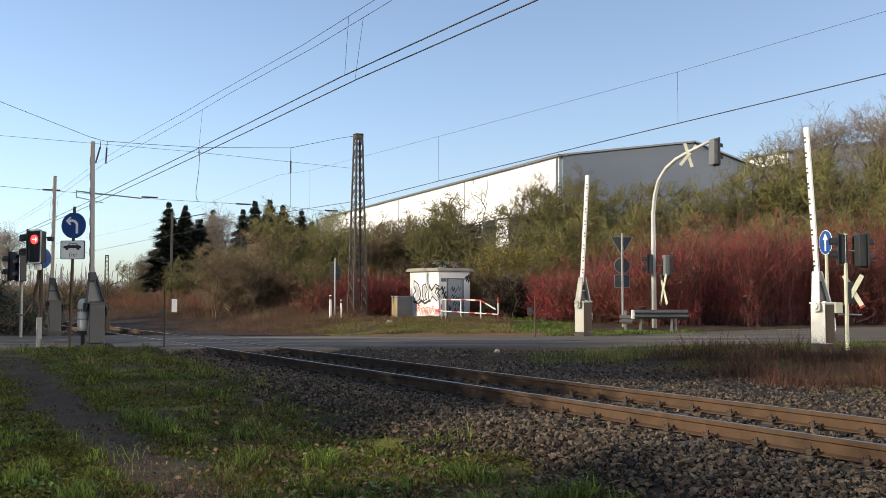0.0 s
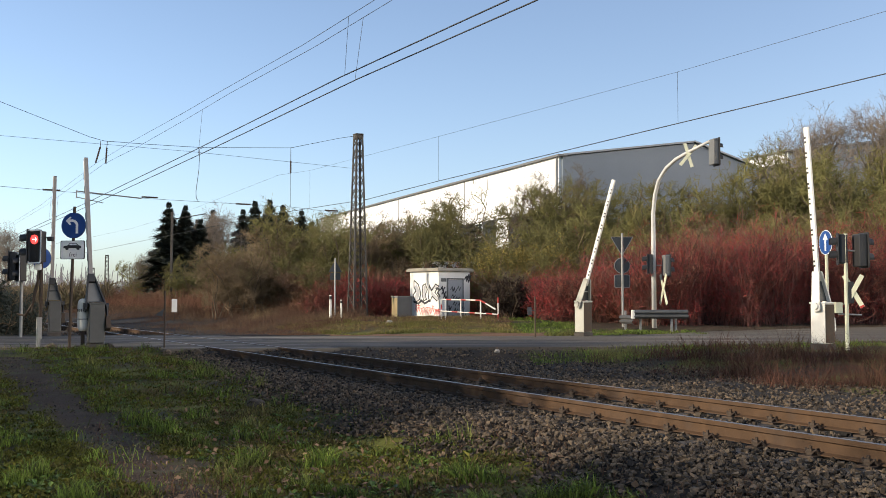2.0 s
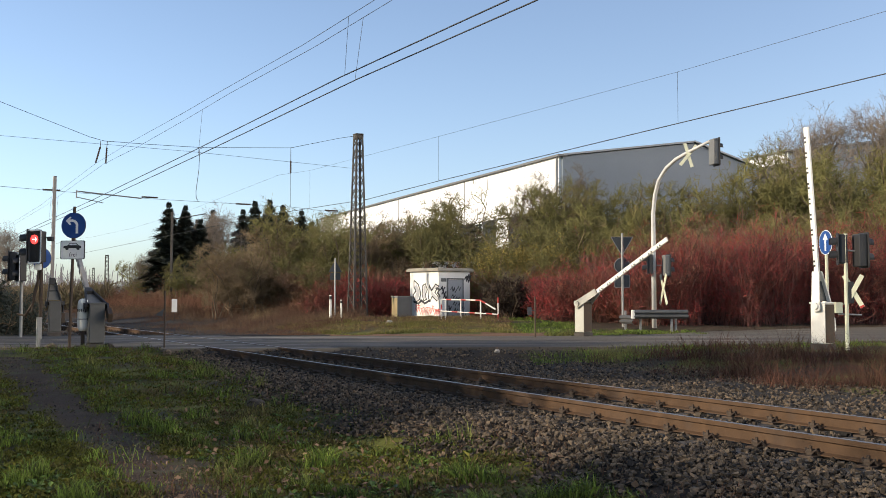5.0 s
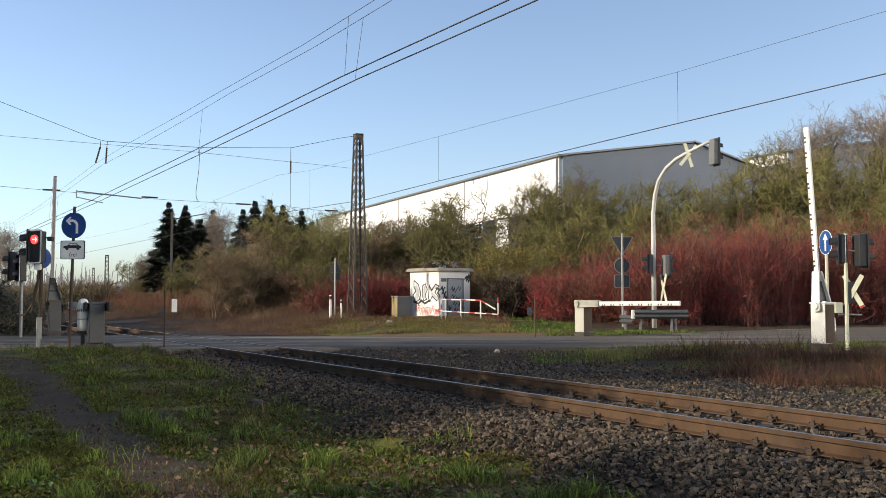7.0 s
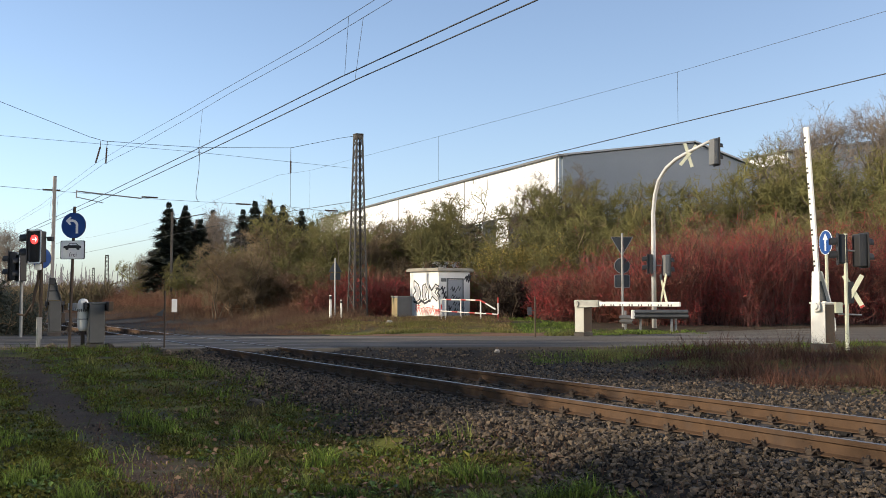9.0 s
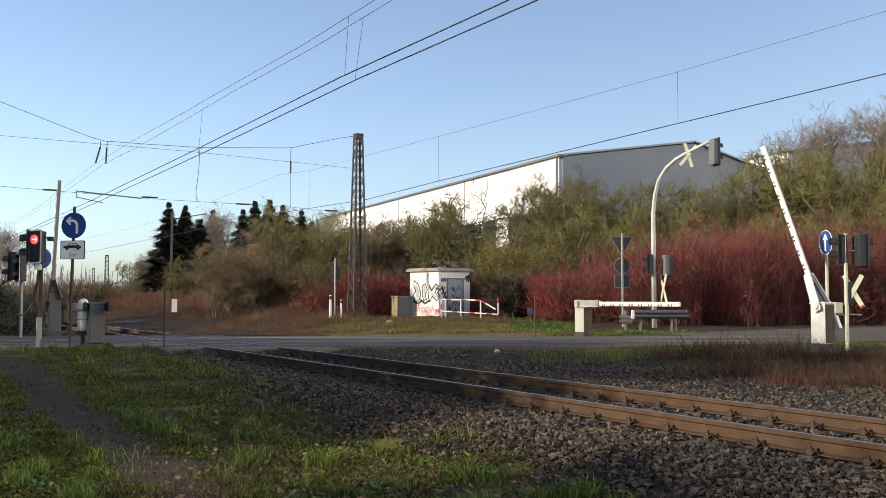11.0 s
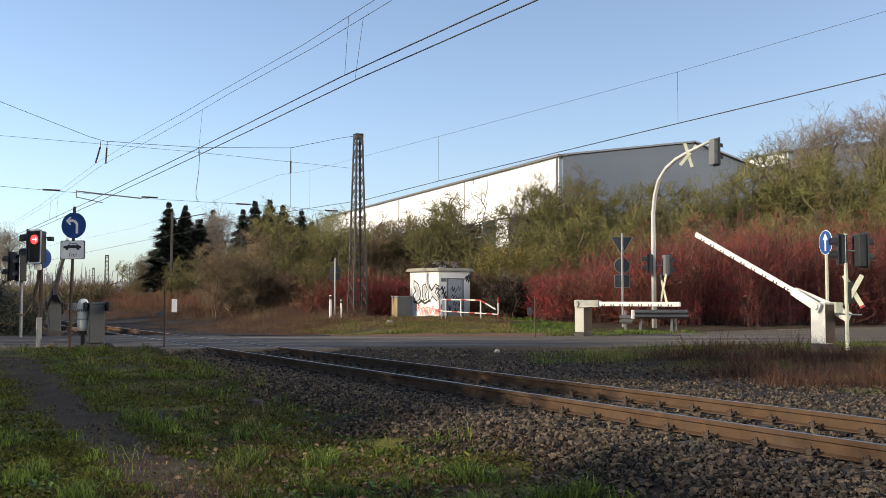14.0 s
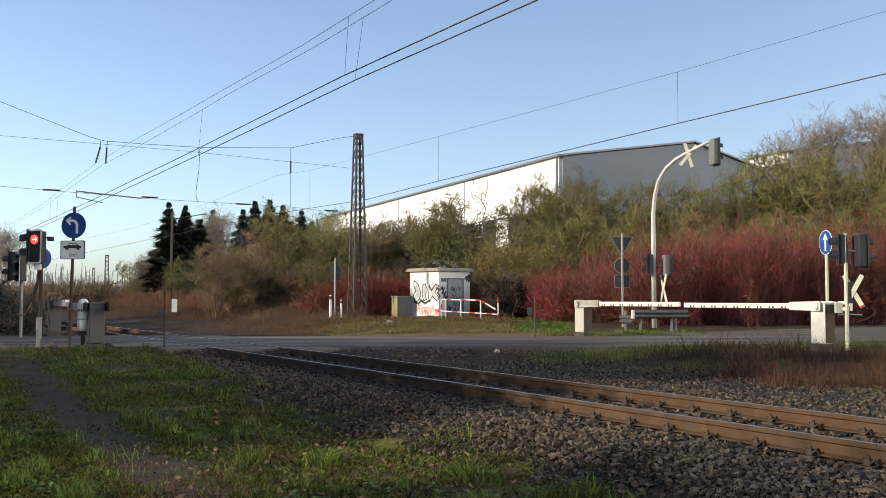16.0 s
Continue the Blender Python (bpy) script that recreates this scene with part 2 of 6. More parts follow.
M_REDARROW = mat("glowing_arrow", (0.6, 0.2, 0.2), (0.5, 0.15, 0.15), 0.3, bump=0, glow=((1.0, 0.42, 0.40), 2.6))
M_HUTWHITE = mat("lime_white_render", (0.80, 0.78, 0.73), (0.72, 0.69, 0.63), 0.85, scale=2.0, fine=45, bump=0.3, third=(0.55, 0.50, 0.42), tscale=1.0, tamount=0.1)
M_HUTROOF = mat("roof_felt_and_fascia", (0.34, 0.31, 0.25), (0.24, 0.215, 0.175), 0.85, scale=3, fine=40, bump=0.3)
M_HUTDOOR = mat("grey_steel_door", (0.36, 0.37, 0.38), (0.28, 0.29, 0.30), 0.6, scale=3, fine=40, bump=0.05)
M_SPRAY = mat("black_spray_paint", (0.02, 0.02, 0.022), (0.035, 0.035, 0.038), 0.7, scale=8, fine=60, bump=0)
M_SPRAYGREY = mat("silver_spray_paint", (0.46, 0.46, 0.47), (0.36, 0.36, 0.37), 0.5, scale=8, fine=60, bump=0)
M_CLAD = mat("white_cladding", (0.80, 0.80, 0.79), (0.74, 0.74, 0.73), 0.55, scale=0.3, fine=8, bump=0.04)
M_CLADGREY = mat("grey_cladding", (0.17, 0.205, 0.245), (0.15, 0.18, 0.215), 0.55, scale=0.2, fine=6, bump=0.04)
M_ROOF = mat("sheet_roof", (0.36, 0.37, 0.38), (0.30, 0.31, 0.32), 0.6, scale=0.3, fine=6, bump=0.05)
M_WALLDARK = mat("dark_lower_cladding", (0.045, 0.044, 0.042), (0.032, 0.031, 0.03), 0.5, scale=0.3, fine=6, bump=0.04)
M_GLASS = mat("dark_window_glass", (0.02, 0.025, 0.03), (0.03, 0.035, 0.04), 0.12, scale=1, fine=10, bump=0, spec=0.6)
M_BARK = mat("bare_twigs", (0.23, 0.165, 0.092), (0.125, 0.09, 0.052), 0.9, scale=1.0, fine=30, bump=0.3, third=(0.16, 0.145, 0.055), tscale=0.35, tamount=0.6, random_=0.28)
M_BARKGREEN = mat("mossy_twigs", (0.21, 0.195, 0.062), (0.12, 0.108, 0.036), 0.9, scale=0.8, fine=30, bump=0.3, third=(0.20, 0.13, 0.08), tscale=0.4, random_=0.28)
M_BARKRED = mat("reddish_brown_twigs", (0.29, 0.17, 0.10), (0.165, 0.098, 0.06), 0.9, scale=1.0, fine=30, bump=0.2, random_=0.25)
M_BARKDARK = mat("dark_crooked_twigs", (0.15, 0.115, 0.075), (0.085, 0.066, 0.045), 0.9, scale=1.0, fine=30, bump=0.2)
M_BARKPALE = mat("pale_twigs", (0.28, 0.23, 0.18), (0.18, 0.145, 0.115), 0.9, scale=1.0, fine=30, bump=0.2)
M_REDSTEM = mat("old_dogwood_stems", (0.15, 0.058, 0.042), (0.08, 0.032, 0.025), 0.7, scale=0.6, fine=20, bump=0, third=(0.24, 0.15, 0.085), tscale=0.3, random_=0.6, island=True, tamount=0.5)
M_REDTWIG = mat("red_dogwood_twigs", (0.37, 0.034, 0.034), (0.16, 0.036, 0.026), 0.65, scale=0.6, fine=20, bump=0, third=(0.23, 0.12, 0.065), tscale=0.35, random_=0.45, island=True, tamount=0.45)
# paled and greyed: the haze of distance is put into this colour
M_FAR = mat("far_twigs_haze_in_colour", (0.24, 0.22, 0.225), (0.19, 0.175, 0.18), 0.95, scale=0.2, fine=3, bump=0)
M_POLE = mat("pale_zinc_pole", (0.58, 0.57, 0.53), (0.46, 0.45, 0.42), 0.5, metal=0.1, scale=4, fine=50, bump=0.06)
M_MOSS = mat("moss_and_short_grass", (0.098, 0.100, 0.013), (0.042, 0.044, 0.010), 0.85, scale=1.1, fine=12, bump=0, third=(0.085, 0.062, 0.03), tscale=0.8, random_=0.6, island=True, spec=0.15, tamount=0.55)
M_NEEDLE = mat("spruce_needles", (0.032, 0.040, 0.030), (0.046, 0.054, 0.040), 0.85, scale=1, fine=20, bump=0)
M_LEAFYEL = mat("yellow_green_leaves", (0.25, 0.19, 0.035), (0.14, 0.115, 0.025), 0.7, scale=1, fine=20, bump=0, random_=0.4, island=True)
M_VERGE = mat("yellowed_verge_grass", (0.15, 0.145, 0.032), (0.085, 0.08, 0.022), 0.8, scale=0.8, fine=14, bump=0, third=(0.20, 0.14, 0.065), tscale=0.5, random_=0.6, tamount=0.75, island=True, spec=0.2)
M_DARKLEAF = mat("withered_dark_leaves", (0.05, 0.034, 0.025), (0.03, 0.021, 0.016), 0.85, scale=3, fine=30, bump=0, random_=0.4, island=True, spec=0.1)
M_BROADLEAF = mat("low_leafy_weeds", (0.085, 0.135, 0.018), (0.045, 0.075, 0.012), 0.6, scale=1.2, fine=20, bump=0, random_=0.6, island=True, spec=0.35, third=(0.10, 0.095, 0.03), tscale=0.9, tamount=0.4)
M_GRASS = mat("winter_grass", (0.115, 0.165, 0.020), (0.05, 0.075, 0.012), 0.75, scale=0.8, fine=14, bump=0, third=(0.13, 0.105, 0.04), tscale=0.6, random_=0.85, tamount=0.6, island=True, spec=0.25)
M_UNDER = mat("rust_brown_undergrowth", (0.25, 0.125, 0.075), (0.14, 0.07, 0.044), 0.9, scale=0.6, fine=14, bump=0, third=(0.22, 0.16, 0.09), tscale=0.4, random_=0.45, island=True, spec=0.15)
# roadside weeds: darker than M_DRY because the shade is in the colour
M_WEEDSHADE = mat("withered_weeds_shade_in_colour", (0.115, 0.054, 0.036), (0.055, 0.028, 0.020), 0.9, scale=0.6, fine=14, bump=0, third=(0.12, 0.085, 0.045), tscale=0.5, random_=0.5, island=True, spec=0.15)
M_DRY = mat("dry_brown_grass", (0.135, 0.076, 0.048), (0.07, 0.040, 0.026), 0.9, scale=0.6, fine=14, bump=0, third=(0.20, 0.15, 0.08), tscale=0.4, random_=0.45, island=True, spec=0.15)
M_DEADLEAF = mat("dead_leaves", (0.17, 0.105, 0.06), (0.10, 0.06, 0.036), 0.8, scale=5, fine=40, bump=0.1, random_=0.5, island=True)
M_CONCRETE = mat("weathered_concrete", (0.30, 0.29, 0.265), (0.22, 0.21, 0.19), 0.9, scale=3, fine=50, bump=0.3)
M_WOODBOARD = mat("yellowed_boards", (0.36, 0.27, 0.14), (0.25, 0.18, 0.09), 0.8, scale=3, fine=50, bump=0.2)

# ---------- ground: one sheet to the horizon ----------
def build_ground():
    xs = np.concatenate([-np.geomspace(30, 2500, 26)[::-1], np.arange(-29.4, 30, 0.24), np.geomspace(30.2, 2500, 26)])
    ys = np.concatenate([-np.geomspace(10, 600, 12)[::-1], np.arange(-9.5, 50, 0.24), np.geomspace(50.5, 3000, 34)])
    X, Y = np.meshgrid(xs, ys)
    Z = ground_z(X, Y)
    fade = np.clip(1 - np.hypot(X, Y - 15) / 60, 0, 1)
    road = ((Y > ROAD_Y0 - 0.6) & (Y < ROAD_Y1 + 0.6))
    rough = np.array([noise.noise((x * 0.9, y * 0.9, 3.0)) * 0.05 + noise.noise((x * 3, y * 3, 8.0)) * 0.02 for x, y in zip(X.ravel(), Y.ravel())]).reshape(X.shape)
    Z = Z + np.where(road, -0.05, rough * fade)
    ny, nx = X.shape
    idx = np.arange(nx * ny).reshape(ny, nx)
    F = np.stack([idx[:-1, :-1], idx[:-1, 1:], idx[1:, 1:], idx[1:, :-1]], -1).reshape(-1, 4)
    C = np.stack([X, Y], -1)
    cx = (C[:-1, :-1] + C[1:, 1:]) / 2
    L, s = ls(cx[..., 0], cx[..., 1])
    wob = np.array([noise.noise((x * 0.7, y * 0.7, 1.0)) for x, y in cx.reshape(-1, 2)]).reshape(L.shape)
    edge = 5.2 + 1.0 * sm(s, 14, 24) + 0.5 * wob
    bed = (L > edge) & (L < 13.6 + wob) & (s > -40) & (cx[..., 1] < ROAD_Y0 + 2)
    bed |= (np.abs(L - 9.0) < 4.2 + 0.8 * wob) & (cx[..., 1] >= ROAD_Y0)
    # beyond the crossing the dark bed colour also stands for shaded ground
    bed |= (cx[..., 1] > 33) & (cx[..., 0] < -5) & (L < 20) & (cx[..., 1] < 120)
    pc = -2.25 - (cx[..., 1] - 8.7) * 0.56 + 0.35 * wob
    path = (np.abs(cx[..., 0] - pc) < 0.46 + 0.25 * wob) & (cx[..., 1] < 21.5)
    soil = (cx[..., 1] > 31.6) & (cx[..., 1] < 34.6 + 1.2 * wob) & (cx[..., 0] > -8) & (cx[..., 0] < 3.6)
    litter = (cx[..., 0] > 5.6) & (cx[..., 1] > 33) & (cx[..., 1] < 60)
    path = path | litter
    mi = np.where(bed, 1, np.where(soil, 3, np.where(path, 2, 0))).reshape(-1)
    me = mesh_np("ground", np.stack([X, Y, Z], -1).reshape(-1, 3), F, [M_EARTH, M_GRAVEL, M_PATH, M_SOIL], True, mi)
    return tagged(new("ground", me), "mossy winter ground with gravel and a trodden path", "ground", kind="structure")


build_ground()


def build_road():
    bm = bmesh.new()
    near = [(-70, 24.3), (-20, 24.4), (0, 24.6), (4.2, 24.9), (8, 26.3), (12, 28.2), (20, 30.2), (34, 31.5), (70, 32)]
    far = [(-70, 31.4), (-20, 31.8), (0, 32.0), (4.2, 32.2), (6.5, 33.0), (9.5, 35.6), (16, 38.0), (34, 40.5), (70, 42)]
    rows = []
    for (x0, y0), (x1, y1) in zip(near, far):
        row = []
        for k in range(9):
            t = k / 8
            x, y = x0 + (x1 - x0) * t, y0 + (y1 - y0) * t
            z = -0.012 + (float(ground_z(x, y)) + 0.035) * (1 if y > 34 else 0)
            row.append(bm.verts.new((x, y, z)))
        rows.append(row)
    fs = []
    for a, b in zip(rows, rows[1:]):
        for k in range(8):
            fs.append(bm.faces.new((a[k], b[k], b[k + 1], a[k + 1])))
    bmesh.ops.recalc_face_normals(bm, faces=bm.faces[:])
    low = bmesh.ops.extrude_face_region(bm, geom=fs)
    bmesh.ops.translate(bm, vec=(0, 0, -0.12), verts=[v for v in low["geom"] if isinstance(v, bmesh.types.BMVert)])
    bmesh.ops.recalc_face_normals(bm, faces=bm.faces[:])
    ob = part("road", bm, M_ASPHALT)
    return tagged(ob, "worn grey asphalt road with painted sunlit streaks over the level crossing", "road", kind="structure")


road = build_road()

# ---------- railway track ----------
def rail_mesh(s0, s1):
    """Flat-bottomed rail: foot, web and head, with a polished running surface."""
    prof = [(-0.062, -0.165), (0.062, -0.165), (0.062, -0.155), (0.012, -0.138), (0.009, -0.055), (0.034, -0.042), (0.034, -0.008), (0.028, 0.0), (-0.028, 0.0), (-0.034, -0.008), (-0.034, -0.042), (-0.009, -0.055), (-0.012, -0.138), (-0.062, -0.155)]
    n = len(prof)
    bm = bmesh.new()
    steps = 30
    rings = [[bm.verts.new(tp(px, s0 + (s1 - s0) * k / steps, pz)) for px, pz in prof] for k in range(steps + 1)]
    for a, b in zip(rings, rings[1:]):
        for i in range(n):
            f = bm.faces.new((a[i], a[(i + 1) % n], b[(i + 1) % n], b[i]))
            f.material_index = 1 if i == 7 else 0
    bm.faces.new(rings[0])
    bm.faces.new(rings[-1])
    bmesh.ops.recalc_face_normals(bm, faces=bm.faces[:])
    return bm


track = thing("railway_track", Matrix.Identity(4), "single railway track with rusty rails on ballast", "railway track", kind="structure")
for L in (RAIL_L, RAIL_L + GAUGE):
    r = part("rail", rail_mesh(-12, 190), [M_RUST, M_RAILTOP], track, "rusty rail with polished running surface")
    r.location = NRM * L


def clip_bm():
    bm = bmesh.new()
    box(bm, 0, 0, 0.012, 0.34, 0.16, 0.024, 0.004)
    for sx in (-1, 1):
        box(bm, sx * 0.105, 0, 0.05, 0.05, 0.06, 0.06, 0.008)
        tube(bm, [(sx * 0.105, 0, 0.05), (sx * 0.105, 0, 0.105)], 0.016, 6)
        tube(bm, [(sx * 0.075, -0.07, 0.03), (sx * 0.10, -0.055, 0.075), (sx * 0.12, -0.035, 0.05), (sx * 0.12, 0.035, 0.05), (sx * 0.10, 0.055, 0.075), (sx * 0.075, 0.07, 0.03)], 0.013, 5)
    return bm


def sleeper_bm():
    bm = bmesh.new()
    box(bm, 0, 0, -0.09, 2.55, 0.25, 0.18, 0.015)
    return bm


sleeper_me, clip_me = None, None
for k in range(-18, 92):
    s = 8.999 - 0.05 + 0.6 * k
    y = tp(RAIL_L, s).y
    if ROAD_Y0 - 0.3 < y + 0.4 and y < ROAD_Y1 + 0.3:
        continue
    jit = random.uniform(-0.03, 0.03)
    if sleeper_me is None:
        so = part("sleeper", sleeper_bm(), M_SLEEPER, track, "weathered timber sleeper")
        co = part("rail_fastening", clip_bm(), M_IRON, so, "dark iron rail fastening")
        sleeper_me, clip_me = so.data, co.data
        c2 = new("rail_fastening", clip_me)
        c2.parent = so
    else:
        so = new("sleeper", sleeper_me)
        so.parent = track
        so["label"] = "weathered timber sleeper"
        co, c2 = new("rail_fastening", clip_me), new("rail_fastening", clip_me)
        co.parent = c2.parent = so
    co.location, c2.location = (-GAUGE / 2, 0, 0), (GAUGE / 2, 0, 0)
    so.matrix_world = Matrix.Translation(tp(RAIL_L + GAUGE / 2 + jit, s, -0.19)) @ Matrix.Rotation(TH, 4, "Z")

# paved panels between and beside the rails at the crossing
for L, w in ((RAIL_L + GAUGE / 2, 1.33), (RAIL_L - 0.62, 1.08), (RAIL_L + GAUGE + 0.62, 1.08)):
    sc = (28.3 - NRM.y * L) / DIR.y
    for k in range(-3, 3):
        bm = bmesh.new()
        box(bm, 0, 0, -0.073, w, 1.63, 0.13, 0.01)
        p = part("crossing_panel", bm, M_ASPHALT, road, "dark rubber-edged crossing panel")
        p.matrix_world = Matrix.Translation(tp(L, sc + 0.83 + 1.66 * k, 0.0)) @ Matrix.Rotation(TH, 4, "Z")

# ---------- level-crossing barriers ----------
def barrier(x, y, arm_dir, arm_len, white, label, zbase=0.0, side=-1, worn=False, strip=-1):
    """A drive cabinet and a striped arm; local x runs along the lowered arm."""
    ang = math.atan2(arm_dir[1], arm_dir[0])
    th = thing("level_crossing_barrier", Matrix.Translation((x, y, zbase)) @ Matrix.Rotation(ang, 4, "Z"), label, "barrier", "level crossing barriers")
    # barriers that aren't white get dark paint in place of tree shade
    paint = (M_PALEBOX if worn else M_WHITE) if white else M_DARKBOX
    bm = bmesh.new()
    box(bm, 0, 0, 0.03, 0.46, 0.40, 0.14, 0.01)
    part("plinth", bm, M_SLEEPER, th, "dark concrete plinth")
    bm = bmesh.new()
    box(bm, 0, 0, 0.60, 0.42, 0.36, 0.98, 0.025)
    box(bm, 0, 0, 1.105, 0.46, 0.40, 0.04, 0.012)
    cab = part("cabinet", bm, paint, th)
    bm = bmesh.new()
    box(bm, 0, -side * 0.186, 0.55, 0.34, 0.012, 0.74, 0.004)
    box(bm, 0.11, -side * 0.195, 0.60, 0.03, 0.02, 0.09, 0.004)
    part("service_door", bm, paint, cab)
    # added end plates; on white cabinets their dark colour stands for shade
    for ex in (-1, 1):
        bm = bmesh.new()
        box(bm, ex * 0.216, 0, 0.60, 0.012, 0.34, 0.94, 0.004)
        part("end_cover", bm, M_IRON if white else M_DARKBOX, cab, "dark plate added for the shaded end" if white else "")
    bm = bmesh.new()
    tube(bm, [(0, -0.26, 1.03), (0, 0.26, 1.03)], 0.055, 12)
    part("pivot_shaft", bm, M_IRON, th, "dark pivot shaft")
    arm = part("arm", arm_head(side), paint if white else M_BLACK, th, "tapered white arm head" if white else "tapered black arm head")
    arm.location = (0, 0, 1.03)
    bm = bmesh.new()
    vs = [bm.verts.new(p) for p in ((0.12, -0.22, 0.0), (0.12, 0.22, 0.0), (0.62, 0.10 + side * 0.06, 0.0), (0.62, -0.10 + side * 0.06, 0.0))]
    up = [bm.verts.new(v.co + Vector((0, 0, 0.02))) for v in vs]
    bm.faces.new(vs)
    bm.faces.new(up)
    for i in range(4):
        bm.faces.new((vs[i], vs[(i + 1) % 4], up[(i + 1) % 4], up[i]))
    bmesh.ops.recalc_face_normals(bm, faces=bm.faces[:])
    part("web_plate", bm, M_DARKBOX if white else M_GREYBOX, arm, "web plate between the cheeks")
    if not white:
        bm = bmesh.new()
        box(bm, 0.74, side * 0.10, 0, 0.22, 0.17, 0.22, 0.015)
        part("boom_clamp", bm, M_BLACK, arm, "black boom clamp")
    # boom, a flat box bar
    bm = bmesh.new()
    box(bm, 0.70 + (arm_len - 0.70) / 2, side * 0.10, 0.0, arm_len - 0.70, 0.06 if white else 0.10, 0.135, 0.012)
    boom = part("boom", bm, M_WHITE if white else M_BOOMSHADE, arm, "white boom with paired dark marks" if white else "white boom greyed for tree shade, with dark notches")
    n = int((arm_len - 0.95) / 0.39)
    if not white:
        bm = bmesh.new()
        box(bm, 0.85 + (arm_len - 0.85) / 2, side * 0.10, strip * 0.098, arm_len - 0.85, 0.09, 0.07, 0.006)
        part("edge_strip", bm, M_SIGNWHITE, boom, "white reflective strip along the boom")
    bm = bmesh.new()
    box(bm, 0, 0, -0.034 if white else strip * 0.10, 0.05 if white else 0.19, 0.068 if white else 0.106, 0.055 if white else 0.084, 0.006)
    mk = part("edge_marker", bm, M_BLACK, boom)
    for k in range(n):
        for d in (0, 0.11) if white else (0,):
            o = mk if k == 0 and d == 0 else new("edge_marker", mk.data)
            o.parent = boom
            o.location = (1.0 + k * 0.39 + d, side * 0.10, 0)
    for sy in (-side * 0.26,):
        bm = bmesh.new()
        box(bm, -0.46, sy, 0, 0.34, 0.12, 0.24, 0.02)
        part("counterweight", bm, M_WHITE if white else M_IRON, arm, "cast counterweight")
    return th, arm


def arm_head(near):
    """Two cheeks that run from the pivot and close on the boom."""
    bm = bmesh.new()
    out = [(-0.60, 0.07), (-0.60, -0.07), (-0.12, -0.11), (-0.08, -0.12), (0.82, -0.10), (0.86, -0.09), (0.86, 0.09), (0.82, 0.10), (-0.08, 0.12), (-0.12, 0.11)]
    for sy in (-1, 1):
        b2 = bmesh.new()
        prism(b2, [(max(x, -0.13), z) for x, z in out] if sy == near else out, -0.016, 0.016)
        for v in b2.verts:
            u = max(v.co.x, 0) / 0.86
            v.co.y += sy * 0.255 + (near * 0.10 + sy * 0.055 - sy * 0.255) * u
        tmp = bpy.data.meshes.new("tmp")
        b2.to_mesh(tmp)
        b2.free()
        bm.from_mesh(tmp)
        bpy.data.meshes.remove(tmp)
        tube(bm, [(0, sy * 0.24, 0), (0, sy * 0.30, 0)], 0.085, 16)
    tube(bm, [(0.42, -0.14 + near * 0.05, 0), (0.42, 0.14 + near * 0.05, 0)], 0.02, 8)
    return bm


B_RIGHT, ARM_RIGHT = barrier(9.38, 24.5, (-0.535, 0.845), 4.5, True, "white level crossing barrier with tall striped arm", -0.02, 1)
B_MID, ARM_MID = barrier(4.53, 32.0, (0.575, -0.818), 4.15, True, "white level crossing barrier beside the grass verge", 0.0, -1, True)
B_LEFT, ARM_LEFT = barrier(-8.72, 24.9, (-0.465, 0.885), 4.22, False, "level crossing barrier with tree shade put into its dark grey", -0.03, 1)
B_LEFTFAR, ARM_LEFTFAR = barrier(-12.74, 32.5, (0.465, -0.885), 4.18, False, "level crossing barrier across the road, greyed for tree shade", 0.0, -1, strip=1)

